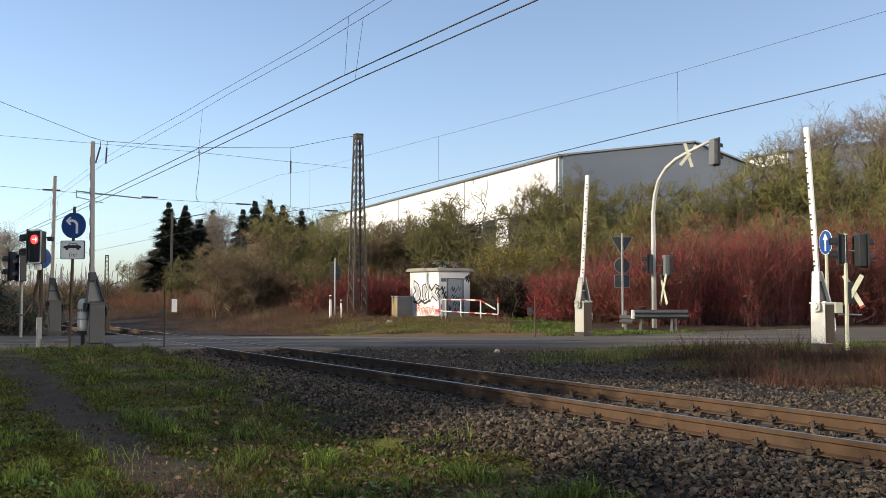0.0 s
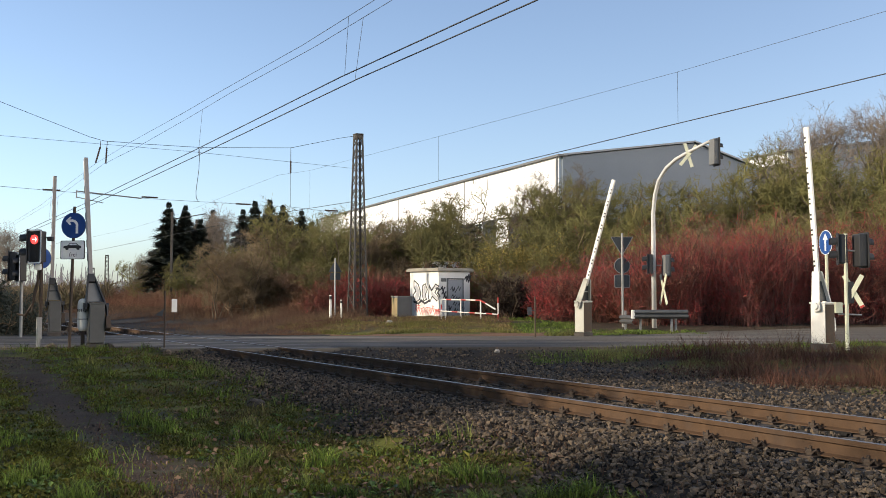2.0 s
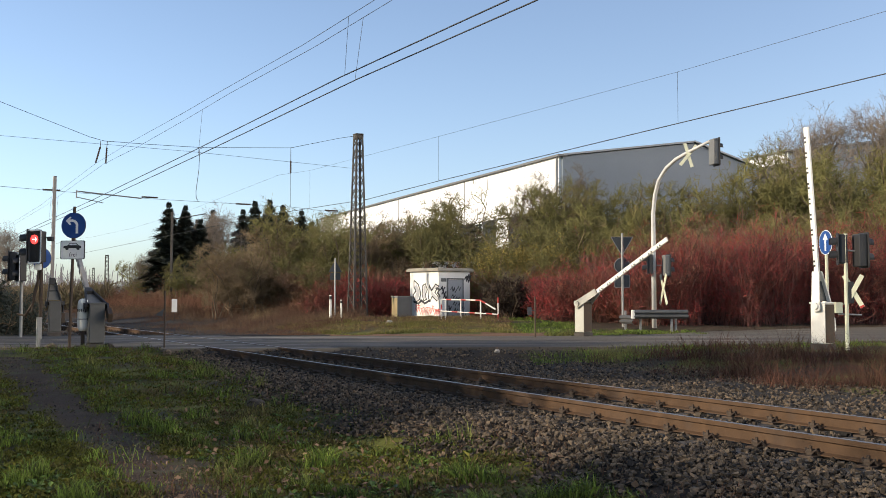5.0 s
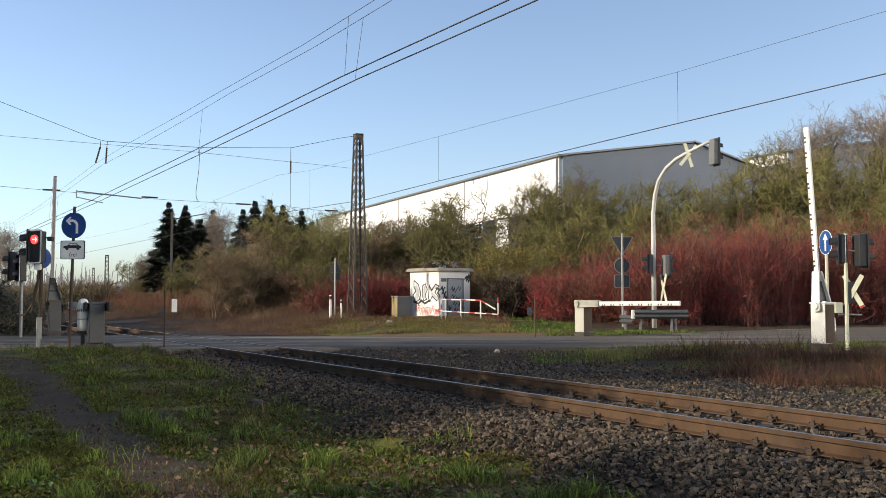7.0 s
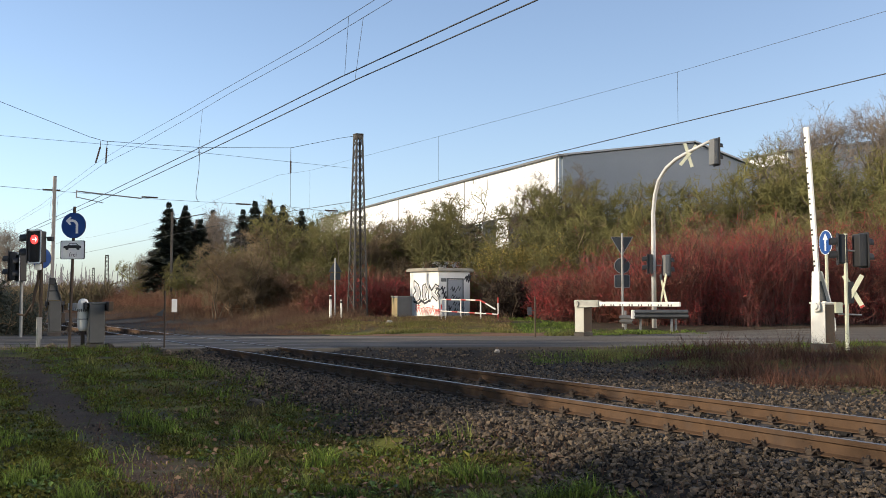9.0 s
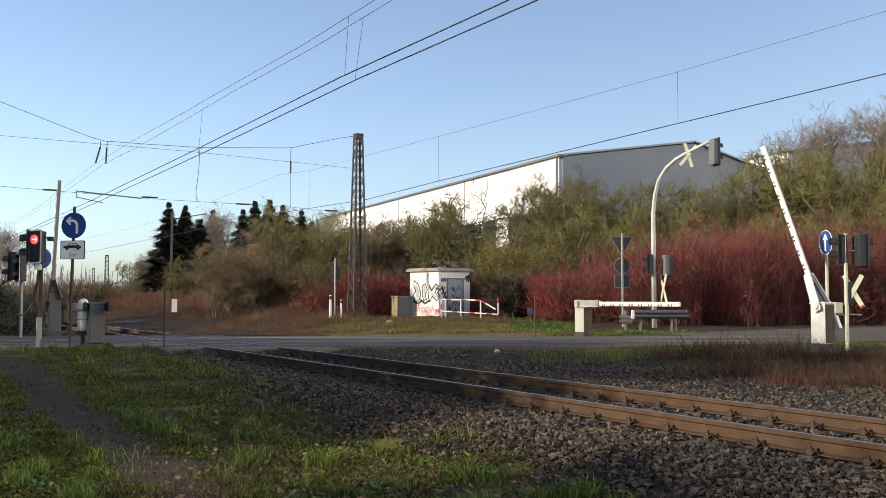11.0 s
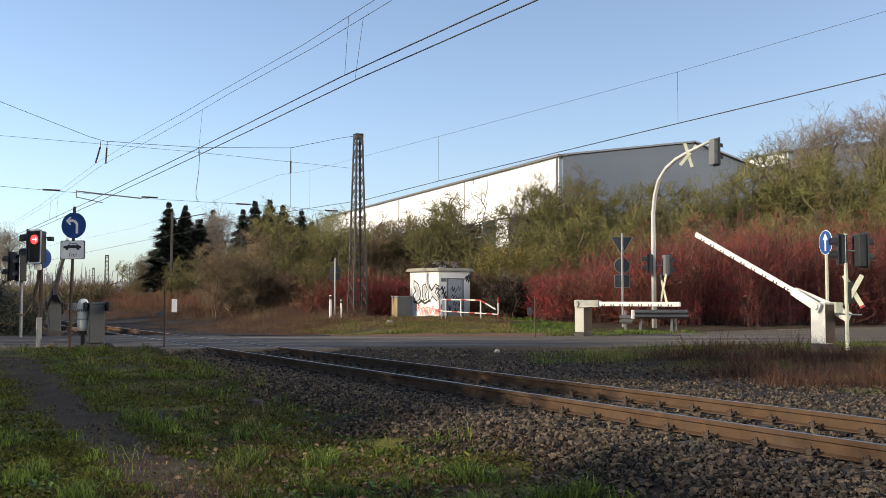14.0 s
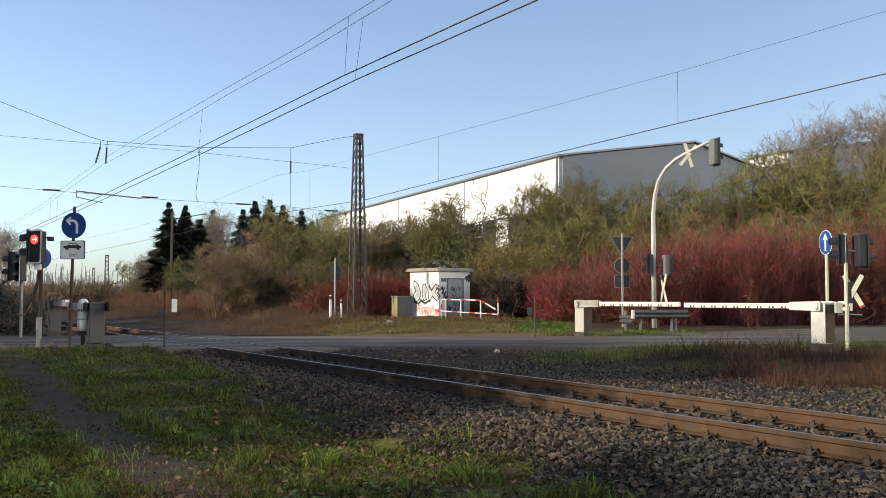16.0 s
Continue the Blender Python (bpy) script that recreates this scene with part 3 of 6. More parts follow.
# ---------- relay hut ----------
def hut():
    w, d, h = 1.95, 2.08, 2.35
    ang = radians(41)
    x0, y0 = -0.20, 45.5        # corner nearest the track
    z0 = float(ground_z(x0, y0 + 1)) - 0.18
    # local x runs right along the door wall, local y runs back along the painted wall
    th = thing("relay_hut", Matrix.Translation((x0, y0, z0)) @ Matrix.Rotation(ang, 4, "Z"), "white rendered relay hut with black and silver graffiti", "hut")
    bm = bmesh.new()
    box(bm, w / 2, d / 2, h / 2, w, d, h, 0.015)
    wall = part("wall", bm, M_HUTWHITE, th)
    bm = bmesh.new()
    box(bm, w / 2, d / 2, h + 0.06, w + 0.26, d + 0.26, 0.12, 0.02)
    box(bm, w / 2, d / 2, h + 0.135, w + 0.14, d + 0.14, 0.05, 0.015)
    part("roof", bm, M_HUTROOF, th, "flat roof with worn fascia")
    bm = bmesh.new()
    box(bm, 1.0, -0.012, 0.98, 0.92, 0.05, 1.96, 0.008)
    door = part("door", bm, M_HUTDOOR, th, "grey steel door")
    bm = bmesh.new()
    for sx in (0.52, 1.48):
        box(bm, sx, -0.02, 1.0, 0.06, 0.07, 2.02, 0.006)
    box(bm, 1.0, -0.02, 2.01, 1.02, 0.07, 0.06, 0.006)
    part("door_frame", bm, M_GREYBOX, door, "dark door frame")
    bm = bmesh.new()
    tube(bm, [(1.36, -0.045, 1.0), (1.36, -0.085, 1.0), (1.26, -0.085, 1.0)], 0.012, 6)
    part("door_handle", bm, M_IRON, door)
    bm = bmesh.new()
    box(bm, 0.30, -0.01, 1.95, 0.3, 0.03, 0.16, 0.005)
    for k in range(4):
        box(bm, 0.30, -0.03, 1.90 + 0.035 * k, 0.27, 0.02, 0.012)
    part("vent", bm, M_GREYBOX, th, "louvred vent")
    rng = random.Random(4)

    def stroke(bm, pts, wd, face):
        """A flat sprayed line on a wall: pts across and up."""
        for (a0, b0), (a1, b1) in zip(pts, pts[1:]):
            dx, dz = a1 - a0, b1 - b0
            ln = math.hypot(dx, dz) or 1e-6
            nx, nz = -dz / ln * wd / 2, dx / ln * wd / 2
            ex, ez = dx / ln * wd * 0.4, dz / ln * wd * 0.4
            q = [(a0 + nx - ex, b0 + nz - ez), (a1 + nx + ex, b1 + nz + ez), (a1 - nx + ex, b1 - nz + ez), (a0 - nx - ex, b0 - nz - ez)]
            off = rng.uniform(0.004, 0.007)
            if face == "side":
                vs = [bm.verts.new((-off, d - u, v)) for u, v in q]
            else:
                vs = [bm.verts.new((u, -off, v)) for u, v in q]
            bm.faces.new(vs)

    # graffiti lettering on the painted wall, as plain loops and spikes
    bm = bmesh.new()
    stroke(bm, [(0.30, 1.95), (0.62, 1.75), (0.80, 1.35), (0.72, 1.05), (0.42, 0.92), (0.22, 1.25), (0.45, 1.45), (0.30, 1.62), (0.30, 1.95)], 0.06, "side")
    stroke(bm, [(0.95, 1.7), (1.12, 1.78), (1.28, 1.5), (1.12, 1.25), (1.22, 1.05), (1.02, 0.98), (0.90, 1.3), (0.95, 1.7)], 0.055, "side")
    stroke(bm, [(1.42, 1.72), (1.58, 1.45), (1.86, 1.75), (2.10, 1.66), (1.82, 1.38), (2.12, 1.12), (1.95, 0.98), (1.62, 1.2), (1.48, 0.96), (1.36, 1.1), (1.42, 1.72)], 0.06, "side")
    stroke(bm, [(0.28, 0.95), (0.62, 0.85), (0.85, 1.0), (1.1, 0.86), (1.4, 0.98)], 0.10, "side")
    stroke(bm, [(1.86, 1.6), (2.14, 1.5), (2.02, 1.35), (2.16, 1.2)], 0.10, "side")
    part("graffiti", bm, M_SPRAY, wall, "black sprayed graffiti outline")
    bm = bmesh.new()
    for k in range(9):
        a, b = 0.35 + 0.2 * k, 0.35 + rng.uniform(-0.08, 0.12)
        stroke(bm, [(a, b), (a + 0.09, b + 0.24), (a + 0.16, b + 0.05), (a + 0.2, b + 0.2), (a + 0.05, b + 0.34), (a + 0.22, b + 0.30)], 0.03, "side")
    part("graffiti_scribble", bm, M_RED, wall, "red sprayed scribble")
    bm = bmesh.new()
    stroke(bm, [(0.45, 1.62), (0.62, 1.4), (0.45, 1.1)], 0.22, "side")
    stroke(bm, [(1.08, 1.62), (1.05, 1.15)], 0.16, "side")
    stroke(bm, [(1.52, 1.5), (1.9, 1.65)], 0.12, "side")
    stroke(bm, [(1.6, 1.32), (2.0, 1.08)], 0.14, "side")
    part("graffiti_fill", bm, M_SPRAYGREY, wall, "silver graffiti fill")
    bm = bmesh.new()
    for a, b in ((0.12, 1.5), (0.2, 1.3), (0.28, 1.12), (1.62, 2.0), (1.72, 1.92), (1.78, 2.08), (0.7, 1.5), (0.85, 1.42), (1.1, 1.52), (0.75, 1.15), (1.0, 1.05), (0.85, 0.8), (1.15, 0.75), (1.35, 0.55), (0.5, 0.6), (0.9, 0.5)):
        stroke(bm, [(a, b), (a + 0.10, b + 0.14), (a + 0.13, b - 0.05), (a + 0.24, b + 0.1)], 0.035 if 0.5 < a < 1.5 else 0.07, "front")
    for f in bm.faces:
        bmesh.ops.translate(bm, vec=(0, -0.035, 0), verts=[v for v in f.verts if 0.5 < v.co.x < 1.5])
    g = part("graffiti_tags", bm, M_SPRAY, wall, "scribbled black tags")
    g["kind"] = "stuff"
    return th


hut()

# ---------- warehouse ----------
def warehouse(corner, ztop, width, length, ridge_at, ridge_up, label, band=True, skip=""):
    """Long hall with a white band on the long side and a grey gable; local x along the gable, y along the hall."""
    gd = Vector((0.92, 0.39, 0)).normalized()
    ang = math.atan2(gd.y, gd.x)
    zg = float(ground_z(corner[0], corner[1])) - 0.5
    th = thing("warehouse", Matrix.Translation((corner[0], corner[1], zg)) @ Matrix.Rotation(ang, 4, "Z"), label, "warehouse")
    top = ztop - zg
    lo = (8.05 - zg) if band else top - 0.9
    # gable wall
    bm = bmesh.new()
    prism(bm, [(0, 0), (width, 0), (width, top), (ridge_at, top + ridge_up), (0, top)], 0.0, 0.25)
    gable = part("gable_wall", bm, M_CLADGREY, th, "grey sheet-clad gable wall")
    # long side: grey foot, white band above
    bm = bmesh.new()
    box(bm, 0.0, length / 2 + 0.13, lo / 2, 0.3, length - 0.26, max(lo, 0.1))
    part("long_wall", bm, M_WALLDARK, th, "dark lower wall with windows")
    bm = bmesh.new()
    box(bm, -0.03, length / 2 + 0.13, (lo + top) / 2, 0.42, length - 0.26, top - lo, 0.01)
    wall = part("cladding_band", bm, M_CLAD, th, "bright white cladding band")
    for k in range(1, int(length / 17)):
        bm = bmesh.new()
        box(bm, -0.25, 0.4 + k * 17.4, (lo + top) / 2, 0.05, 0.10, top - lo - 0.1)
        part("panel_joint", bm, M_GREYBOX, wall, "dark upright panel joint")
    bm = bmesh.new()
    tube(bm, [(-0.33, 0.45, lo - 2.5), (-0.33, 0.45, top - 0.1)], 0.08, 8)
    part("downpipe", bm, M_GALV, th, "pale downpipe at the corner")
    bm = bmesh.new()
    box(bm, -0.12, length / 2, top + 0.06, 0.75, length + 0.3, 0.16, 0.02)
    part("gutter", bm, M_GREYBOX, th, "dark grey eaves gutter")
    bm = bmesh.new()
    for (xa, za), (xb, zb) in (((0, top), (ridge_at, top + ridge_up)), ((ridge_at, top + ridge_up), (width, top))):
        v = [bm.verts.new(p) for p in ((xa, -0.2, za + 0.06), (xb, -0.2, zb + 0.06), (xb, length, zb + 0.06), (xa, length, za + 0.06))]
        u = [bm.verts.new(p.co + Vector((0, 0, 0.14))) for p in v]
        bm.faces.new(v)
        bm.faces.new(u)
        for i in range(4):
            bm.faces.new((v[i], v[(i + 1) % 4], u[(i + 1) % 4], u[i]))
    bmesh.ops.recalc_face_normals(bm, faces=bm.faces[:])
    part("roof", bm, M_ROOF, th, "low-pitched sheet roof")
    bm = bmesh.new()
    box(bm, width - 0.1, length / 2 + 0.13, top / 2, 0.3, length - 0.26, top)
    part("long_wall", bm, M_CLADGREY, th)
    bm = bmesh.new()
    box(bm, width / 2, length - 0.1, top / 2, width - 0.8, 0.3, top)
    part("gable_wall", bm, M_CLADGREY, th)
    if band:
        for k in range(7):
            y, zz = 14.8 + 5.5 * k, lo - 0.75
            bm = bmesh.new()
            for dy in (-0.72, 0.0, 0.72):
                box(bm, -0.17, y + dy, zz, 0.08, 0.10, 1.25)
            for dz in (-0.62, 0.62):
                box(bm, -0.17, y, zz + dz, 0.08, 1.54, 0.10)
            wf = part("window", bm, M_SIGNWHITE, th, "white-framed window")
            bm = bmesh.new()
            box(bm, -0.16, y, zz, 0.02, 1.36, 1.16)
            part("pane", bm, M_GLASS, wf)
        bm = bmesh.new()
        box(bm, -0.20, 10.0, lo - 1.45, 0.10, 2.35, 2.6, 0.02)
        gate = part("roller_door", bm, M_CLAD, th, "white roller door")
        for k in range(6):
            bm = bmesh.new()
            box(bm, -0.258, 10.0, lo - 2.5 + 0.42 * k, 0.02, 2.25, 0.03)
            part("slat_joint", bm, M_GREYBOX, gate)
    return th


warehouse((9.15, 75.0), 12.05, 18.6, 66, 12.2, 1.75, "long white warehouse with a grey sheet-clad gable")
warehouse((30.2, 85.0), 13.9, 26, 70, 17, 2.4, "second grey warehouse behind bare trees", band=False)

# ---------- overhead line ----------
def lattice_mast(base, h, w0, w1, label, bays=14):
    th = thing("lattice_mast", Matrix.Translation(base) @ Matrix.Rotation(TH, 4, "Z"), label, "overhead line mast", "overhead line masts")
    cs = []
    for sx, sy in ((-1, -1), (1, -1), (1, 1), (-1, 1)):
        bm = bmesh.new()
        p0, p1 = Vector((sx * w0 / 2, sy * w0 / 2, 0)), Vector((sx * w1 / 2, sy * w1 / 2, h))
        for ox, oy, wx, wy in ((-sx * 0.035, 0, 0.085, 0.012), (0, -sy * 0.035, 0.012, 0.085)):
            a = [bm.verts.new((p.x + ox + dx * wx / 2, p.y + oy + dy * wy / 2, p.z)) for p in (p0, p1) for dx, dy in ((-1, -1), (1, -1), (1, 1), (-1, 1))]
            for i in range(4):
                bm.faces.new((a[i], a[(i + 1) % 4], a[4 + (i + 1) % 4], a[4 + i]))
            bm.faces.new(a[:4])
            bm.faces.new(a[4:])
        bmesh.ops.recalc_face_normals(bm, faces=bm.faces[:])
        cs.append(part("corner_angle", bm, M_LATTICE, th))
    for k in range(bays):
        for f in range(4):
            bm = bmesh.new()

            def at(t, q):
                w = w0 + (w1 - w0) * t
                c = [(-1, -1), (1, -1), (1, 1), (-1, 1)][q % 4]
                return Vector((c[0] * w / 2, c[1] * w / 2, t * h))
            t0, t1 = k / bays, (k + 1) / bays
            tube(bm, [at(t0, f), at(t1, f + 1)], 0.022, 4)
            tube(bm, [at(t0, f + 1), at(t1, f)], 0.022, 4)
            part("lattice_brace", bm, M_LATTICE, th)
    bm = bmesh.new()
    box(bm, 0, 0, h + 0.01, w1 + 0.05, w1 + 0.05, 0.05, 0.01)
    box(bm, 0, 0, h - 0.12, w1 + 0.03, w1 + 0.03, 0.18)
    part("mast_head", bm, M_LATTICE, th)
    bm = bmesh.new()
    box(bm, 0, 0, -0.05, w0 + 0.35, w0 + 0.35, 0.4, 0.03)
    part("foundation", bm, M_CONCRETE, th, "concrete foundation block")
    return th


S_SPAN = 44.0
mb = tp(20.3, S_SPAN)
lattice_mast((mb.x, mb.y, 0.15), 9.1, 0.78, 0.36, "tall dark steel lattice mast at the grass verge")


def wire(name, pts, r, label, cat="overhead wire"):
    bm = bmesh.new()
    tube(bm, pts, r, 5)
    return tagged(part(name, bm, M_CABLE), label, cat, "overhead wires")


def line_wire(name, L, zs, r, label):
    """A wire along the track: zs gives (s, height, sideways) knots."""
    wire(name, [tp(L + (k[2] if len(k) > 2 else 0), k[0], k[1]) for k in zs], r, label)


def at_z(knots, s):
    return float(np.interp(s, [k[0] for k in knots], [k[1] for k in knots]))


CONTACT = [(-6, 5.48), (11.7, 5.5), (17.7, 5.55), (28, 5.46), (44, 5.38), (104, 5.4), (200, 5.5)]
CARRIER = [(-6, 7.6), (8, 7.0), (16.3, 6.74), (20, 6.70), (26, 6.77), (30, 6.76), (37, 6.78), (43.5, 6.90), (60, 6.5), (75, 6.4), (90, 6.5), (104, 6.95), (150, 6.4), (200, 6.95)]
for dl, s_drop in ((0.0, 17.55), (0.36, 17.85)):
    line_wire("contact_wire", 7.8 + dl, [(s, z) for s, z in CONTACT], 0.0125, "dark contact wire above the railway track")
    line_wire("messenger_wire", 7.88 + dl * 0.8, [(s, z + (0.14 * math.exp(-((s - 36) / 6) ** 2) if dl == 0 else 0)) for s, z in CARRIER], 0.006, "thin messenger wire above the contact wire")
    for s in (s_drop, 29.0 if dl else 22.5, 56.0, 75.0):
        if s == 22.5:
            continue
        wire("dropper", [tp(7.8 + dl, s, at_z(CONTACT, s)), tp(7.88 + dl * 0.8, s - dl, at_z(CARRIER, s))], 0.0045, "thin dropper between the wires")
L2 = 16.2
CONTACT2 = [(-6, 5.5), (11.7, 5.38), (17.3, 5.3), (28.6, 5.13), (34.3, 5.0), (44, 5.2), (104, 5.4), (200, 5.5)]
CARRIER2 = [(-6, 6.75), (3, 6.6), (11.7, 6.55), (17.3, 6.52), (22.2, 6.56), (28.8, 6.63), (40.1, 6.77), (44, 7.0), (60, 6.5), (75, 6.4), (90, 6.6), (104, 7.0), (200, 7.0)]
line_wire("contact_wire", L2, CONTACT2, 0.012, "dark contact wire above the overgrown second line")
line_wire("messenger_wire", L2, CARRIER2, 0.0045, "thin messenger wire of the second line")
for s in (17.27, 28.7, 40.1, 56.0):
    wire("dropper", [tp(L2, s, at_z(CONTACT2, s)), tp(L2, s, at_z(CARRIER2, s))], 0.004, "thin dropper between the wires")
# cross-span between the masts
wire("cross_span_wire", [tp(L, S_SPAN, z) for L, z in ((-14, 15.2), (4.14, 9.28), (7.72, 8.1), (8.3, 7.98), (10.1, 7.98), (12.6, 8.02), (16.8, 8.33), (19.3, 8.99), (20.05, 9.15))], 0.011, "sagging upper cross-span wire")
wire("cross_span_wire", [tp(L, S_SPAN, z) for L, z in ((-14, 8.0), (4.2, 7.88), (12, 7.8), (20.1, 7.56))], 0.0075, "straight middle cross-span wire")
wire("cross_span_wire", [tp(L, S_SPAN, z) for L, z in ((-14, 6.1), (4.2, 5.79), (10.3, 5.58), (16.8, 5.52), (20.1, 5.3))], 0.008, "straight lower cross-span wire")


def insulator(p0, p1):
    bm = bmesh.new()
    a, b = Vector(p0), Vector(p1)
    n = 9
    pts, rad = [], []
    for k in range(n * 2 + 1):
        pts.append(a.lerp(b, k / (2 * n)))
        rad.append(0.046 if k % 2 else 0.026)
    tube(bm, pts, rad, 8)
    return tagged(part("insulator", bm, M_IRON), "dark ribbed insulator on the cross-span", "insulator", "line insulators")


for L in (6.2, 10.26, 14.5, 18.9):
    z = 5.79 - (L - 4.2) * 0.024
    insulator(tp(L - 0.35, S_SPAN, z), tp(L + 0.35, S_SPAN, z))
insulator(tp(16.8, S_SPAN, 7.72), tp(16.8, S_SPAN, 7.12))
wire("hanger", [tp(16.8, S_SPAN, 8.32), tp(16.8, S_SPAN, 7.72)], 0.015, "thin hanger of an insulator", "hanger")
wire("hanger", [tp(16.8, S_SPAN, 7.12), tp(16.8, S_SPAN, 5.52)], 0.008, "thin hanger of an insulator", "hanger")
for dL, lo in ((0, 7.95), (0.34, 8.37)):
    insulator(tp(8.13 + dL * 0.8, S_SPAN, 7.7), tp(lo, S_SPAN, 7.0))
    wire("hanger", [tp(8.15 + dL * 0.8, S_SPAN, 7.98), tp(8.13 + dL * 0.8, S_SPAN, 7.7)], 0.015, "thin hanger of an insulator", "hanger")
wire("jumper_cable", [tp(12.62, S_SPAN, 8.02), tp(12.45, S_SPAN, 7.95), tp(12.42, S_SPAN, 7.0), tp(12.3, S_SPAN, 6.0), tp(12.32, S_SPAN, 5.7), tp(12.45, S_SPAN, 5.54)], 0.014, "hanging electric jumper cable", "cable")
# steady arm at the cross-span
bm = bmesh.new()
tube(bm, [tp(7.2, S_SPAN, 5.75), tp(9.9, S_SPAN, 5.58)], 0.03, 6)
tube(bm, [tp(7.2, S_SPAN, 5.5), tp(8.3, S_SPAN, 5.3)], 0.02, 6)
tube(bm, [tp(7.2, S_SPAN, 5.8), tp(7.2, S_SPAN, 5.45)], 0.03, 6)
tagged(part("steady_arm", bm, M_GALV), "grey steady arm holding the contact wire", "steady arm")

# ---------- plants ----------
def stems_np(rng, base, height, lean, k=4, curl=0.25):
    """Arching stems from base points: (n, 3), heights (n), a lean."""
    n = len(base)
    az = rng.uniform(0, 2 * np.pi, n)
    t = np.linspace(0, 1, k)
    out = (lean * height)[:, None] * (t[None] ** 1.6)
    P = np.zeros((n, k, 3))
    P[:, :, 0] = base[:, 0, None] + out * np.cos(az)[:, None] + rng.normal(0, 0.02, (n, k)) * height[:, None] * t[None]
    P[:, :, 1] = base[:, 1, None] + out * np.sin(az)[:, None] + rng.normal(0, 0.02, (n, k)) * height[:, None] * t[None]
    P[:, :, 2] = base[:, 2, None] + height[:, None] * (t[None] - 0.12 * lean[:, None] * t[None] ** 2)
    return P


def side_twigs(rng, P, per, length, k=3, up=0.5, t0=0.25, bend=0.12, out=0.75, t1=0.97):
    """Crooked twigs that leave the limbs P at random places, longer low down."""
    n, kk, _ = P.shape
    m = n * per
    i = rng.integers(0, n, m)
    t = rng.uniform(t0, t1, m)
    j = np.minimum((t * (kk - 1)).astype(int), kk - 2)
    f = t * (kk - 1) - j
    a = P[i, j] * (1 - f)[:, None] + P[i, j + 1] * f[:, None]
    d = P[i, j + 1] - P[i, j]
    d /= np.linalg.norm(d, axis=1, keepdims=True) + 1e-9
    r = rng.normal(0, 1, (m, 3))
    r /= np.linalg.norm(r, axis=1, keepdims=True)
    v = d * 0.55 + r * out + np.array([0, 0, up * 0.5])
    v /= np.linalg.norm(v, axis=1, keepdims=True)
    ln = length * rng.uniform(0.45, 1.1, m) * (1.15 - 0.6 * t)
    Q = np.zeros((m, k, 3))
    Q[:, 0] = a
    for q in range(1, k):
        Q[:, q] = Q[:, q - 1] + v * (ln / (k - 1))[:, None]
        v = v + rng.normal(0, bend * 2.6, (m, 3)) + np.array([0, 0, up * 0.18])
        v /= np.linalg.norm(v, axis=1, keepdims=True)
    return Q


def rounded_crown(P, c, rad):
    """Draws in the twigs that reach beyond an egg-shaped crown."""
    q = (P - c) / rad
    rr = np.linalg.norm(q, axis=-1, keepdims=True) + 1e-9
    return c + q * np.where(rr > 1, (1 + 0.33 * (rr - 1)) / rr, 1.0) * rad


def taper(P, r0, r1):
    n, k, _ = P.shape
    return np.broadcast_to(np.linspace(r0, r1, k), (n, k)).copy()


def shrub_meshes(seed, h, stems, spread, mats, rmul=1.0, per=(5, 4, 3, 3), tree=False, bend=0.16):
    """Limbs and twigs of a bare shrub or tree of height h, standing at 0."""
    rng = np.random.default_rng(seed)
    if tree:
        T = stems_np(rng, np.zeros((1, 3)), np.array([h * 0.62]), np.array([0.06]), 7)
        A = side_twigs(rng, T, stems, h * 0.52, 6, 0.8, 0.32, bend)
        trunk = join_np([tubes_np(T, taper(T, 0.022 * h, 0.008 * h), 8), tubes_np(A, taper(A, 0.0085 * h, 0.0028 * h), 5)])
        L0, c, rad = A, np.array([0, 0, 0.62 * h]), np.array([spread, spread, 0.38 * h])
    else:
        base = np.zeros((stems, 3))
        base[:, :2] = rng.normal(0, spread * 0.16, (stems, 2))
        T = stems_np(rng, base, h * rng.uniform(0.45, 0.78, stems), rng.uniform(0.15, spread / h * 0.8, stems), 6)
        T[:, 1:] += rng.normal(0, 0.022 * h, T[:, 1:].shape)
        trunk = tubes_np(T, taper(T, 0.0055 * h, 0.0022 * h), 5)
        L0, c, rad = T, np.array([0, 0, 0.48 * h]), np.array([spread * 0.62, spread * 0.62, 0.48 * h])
    B = rounded_crown(side_twigs(rng, L0, per[0], h * 0.30, 5, 0.5, 0.16, bend), c, rad)
    C = rounded_crown(side_twigs(rng, B, per[1], h * 0.17, 4, 0.4, 0.15, bend), c, rad)
    D = rounded_crown(side_twigs(rng, C, per[2], h * 0.085, 3, 0.35, 0.15, bend), c, rad)
    E = rounded_crown(side_twigs(rng, D, per[3], h * 0.042, 2, 0.3, 0.1, bend), c, rad)
    crown = join_np([tubes_np(B, taper(B, 0.0030 * h, 0.0014 * h) * rmul, 3), ribbons_np(rng, C, taper(C, 0.0017 * h, 0.0010 * h) * rmul),
                     ribbons_np(rng, D, taper(D, 0.0012 * h, 0.0007 * h) * rmul), ribbons_np(rng, E, taper(E, 0.0009 * h, 0.0005 * h) * rmul)])
    grow = h / np.percentile(crown[0][:, 2], 99.7)
    return mesh_np("trunk", trunk[0] * grow, trunk[1], mats[0], True), mesh_np("crown", crown[0] * grow, crown[1], mats[1], False)


def plant(name, meshes, label, category, group):
    th = thing(name, Matrix.Identity(4), label, category, group)
    for nm, me in zip(("trunk", "crown", "leaves"), meshes):
        o = new(nm, me)
        o.parent = th
    return th


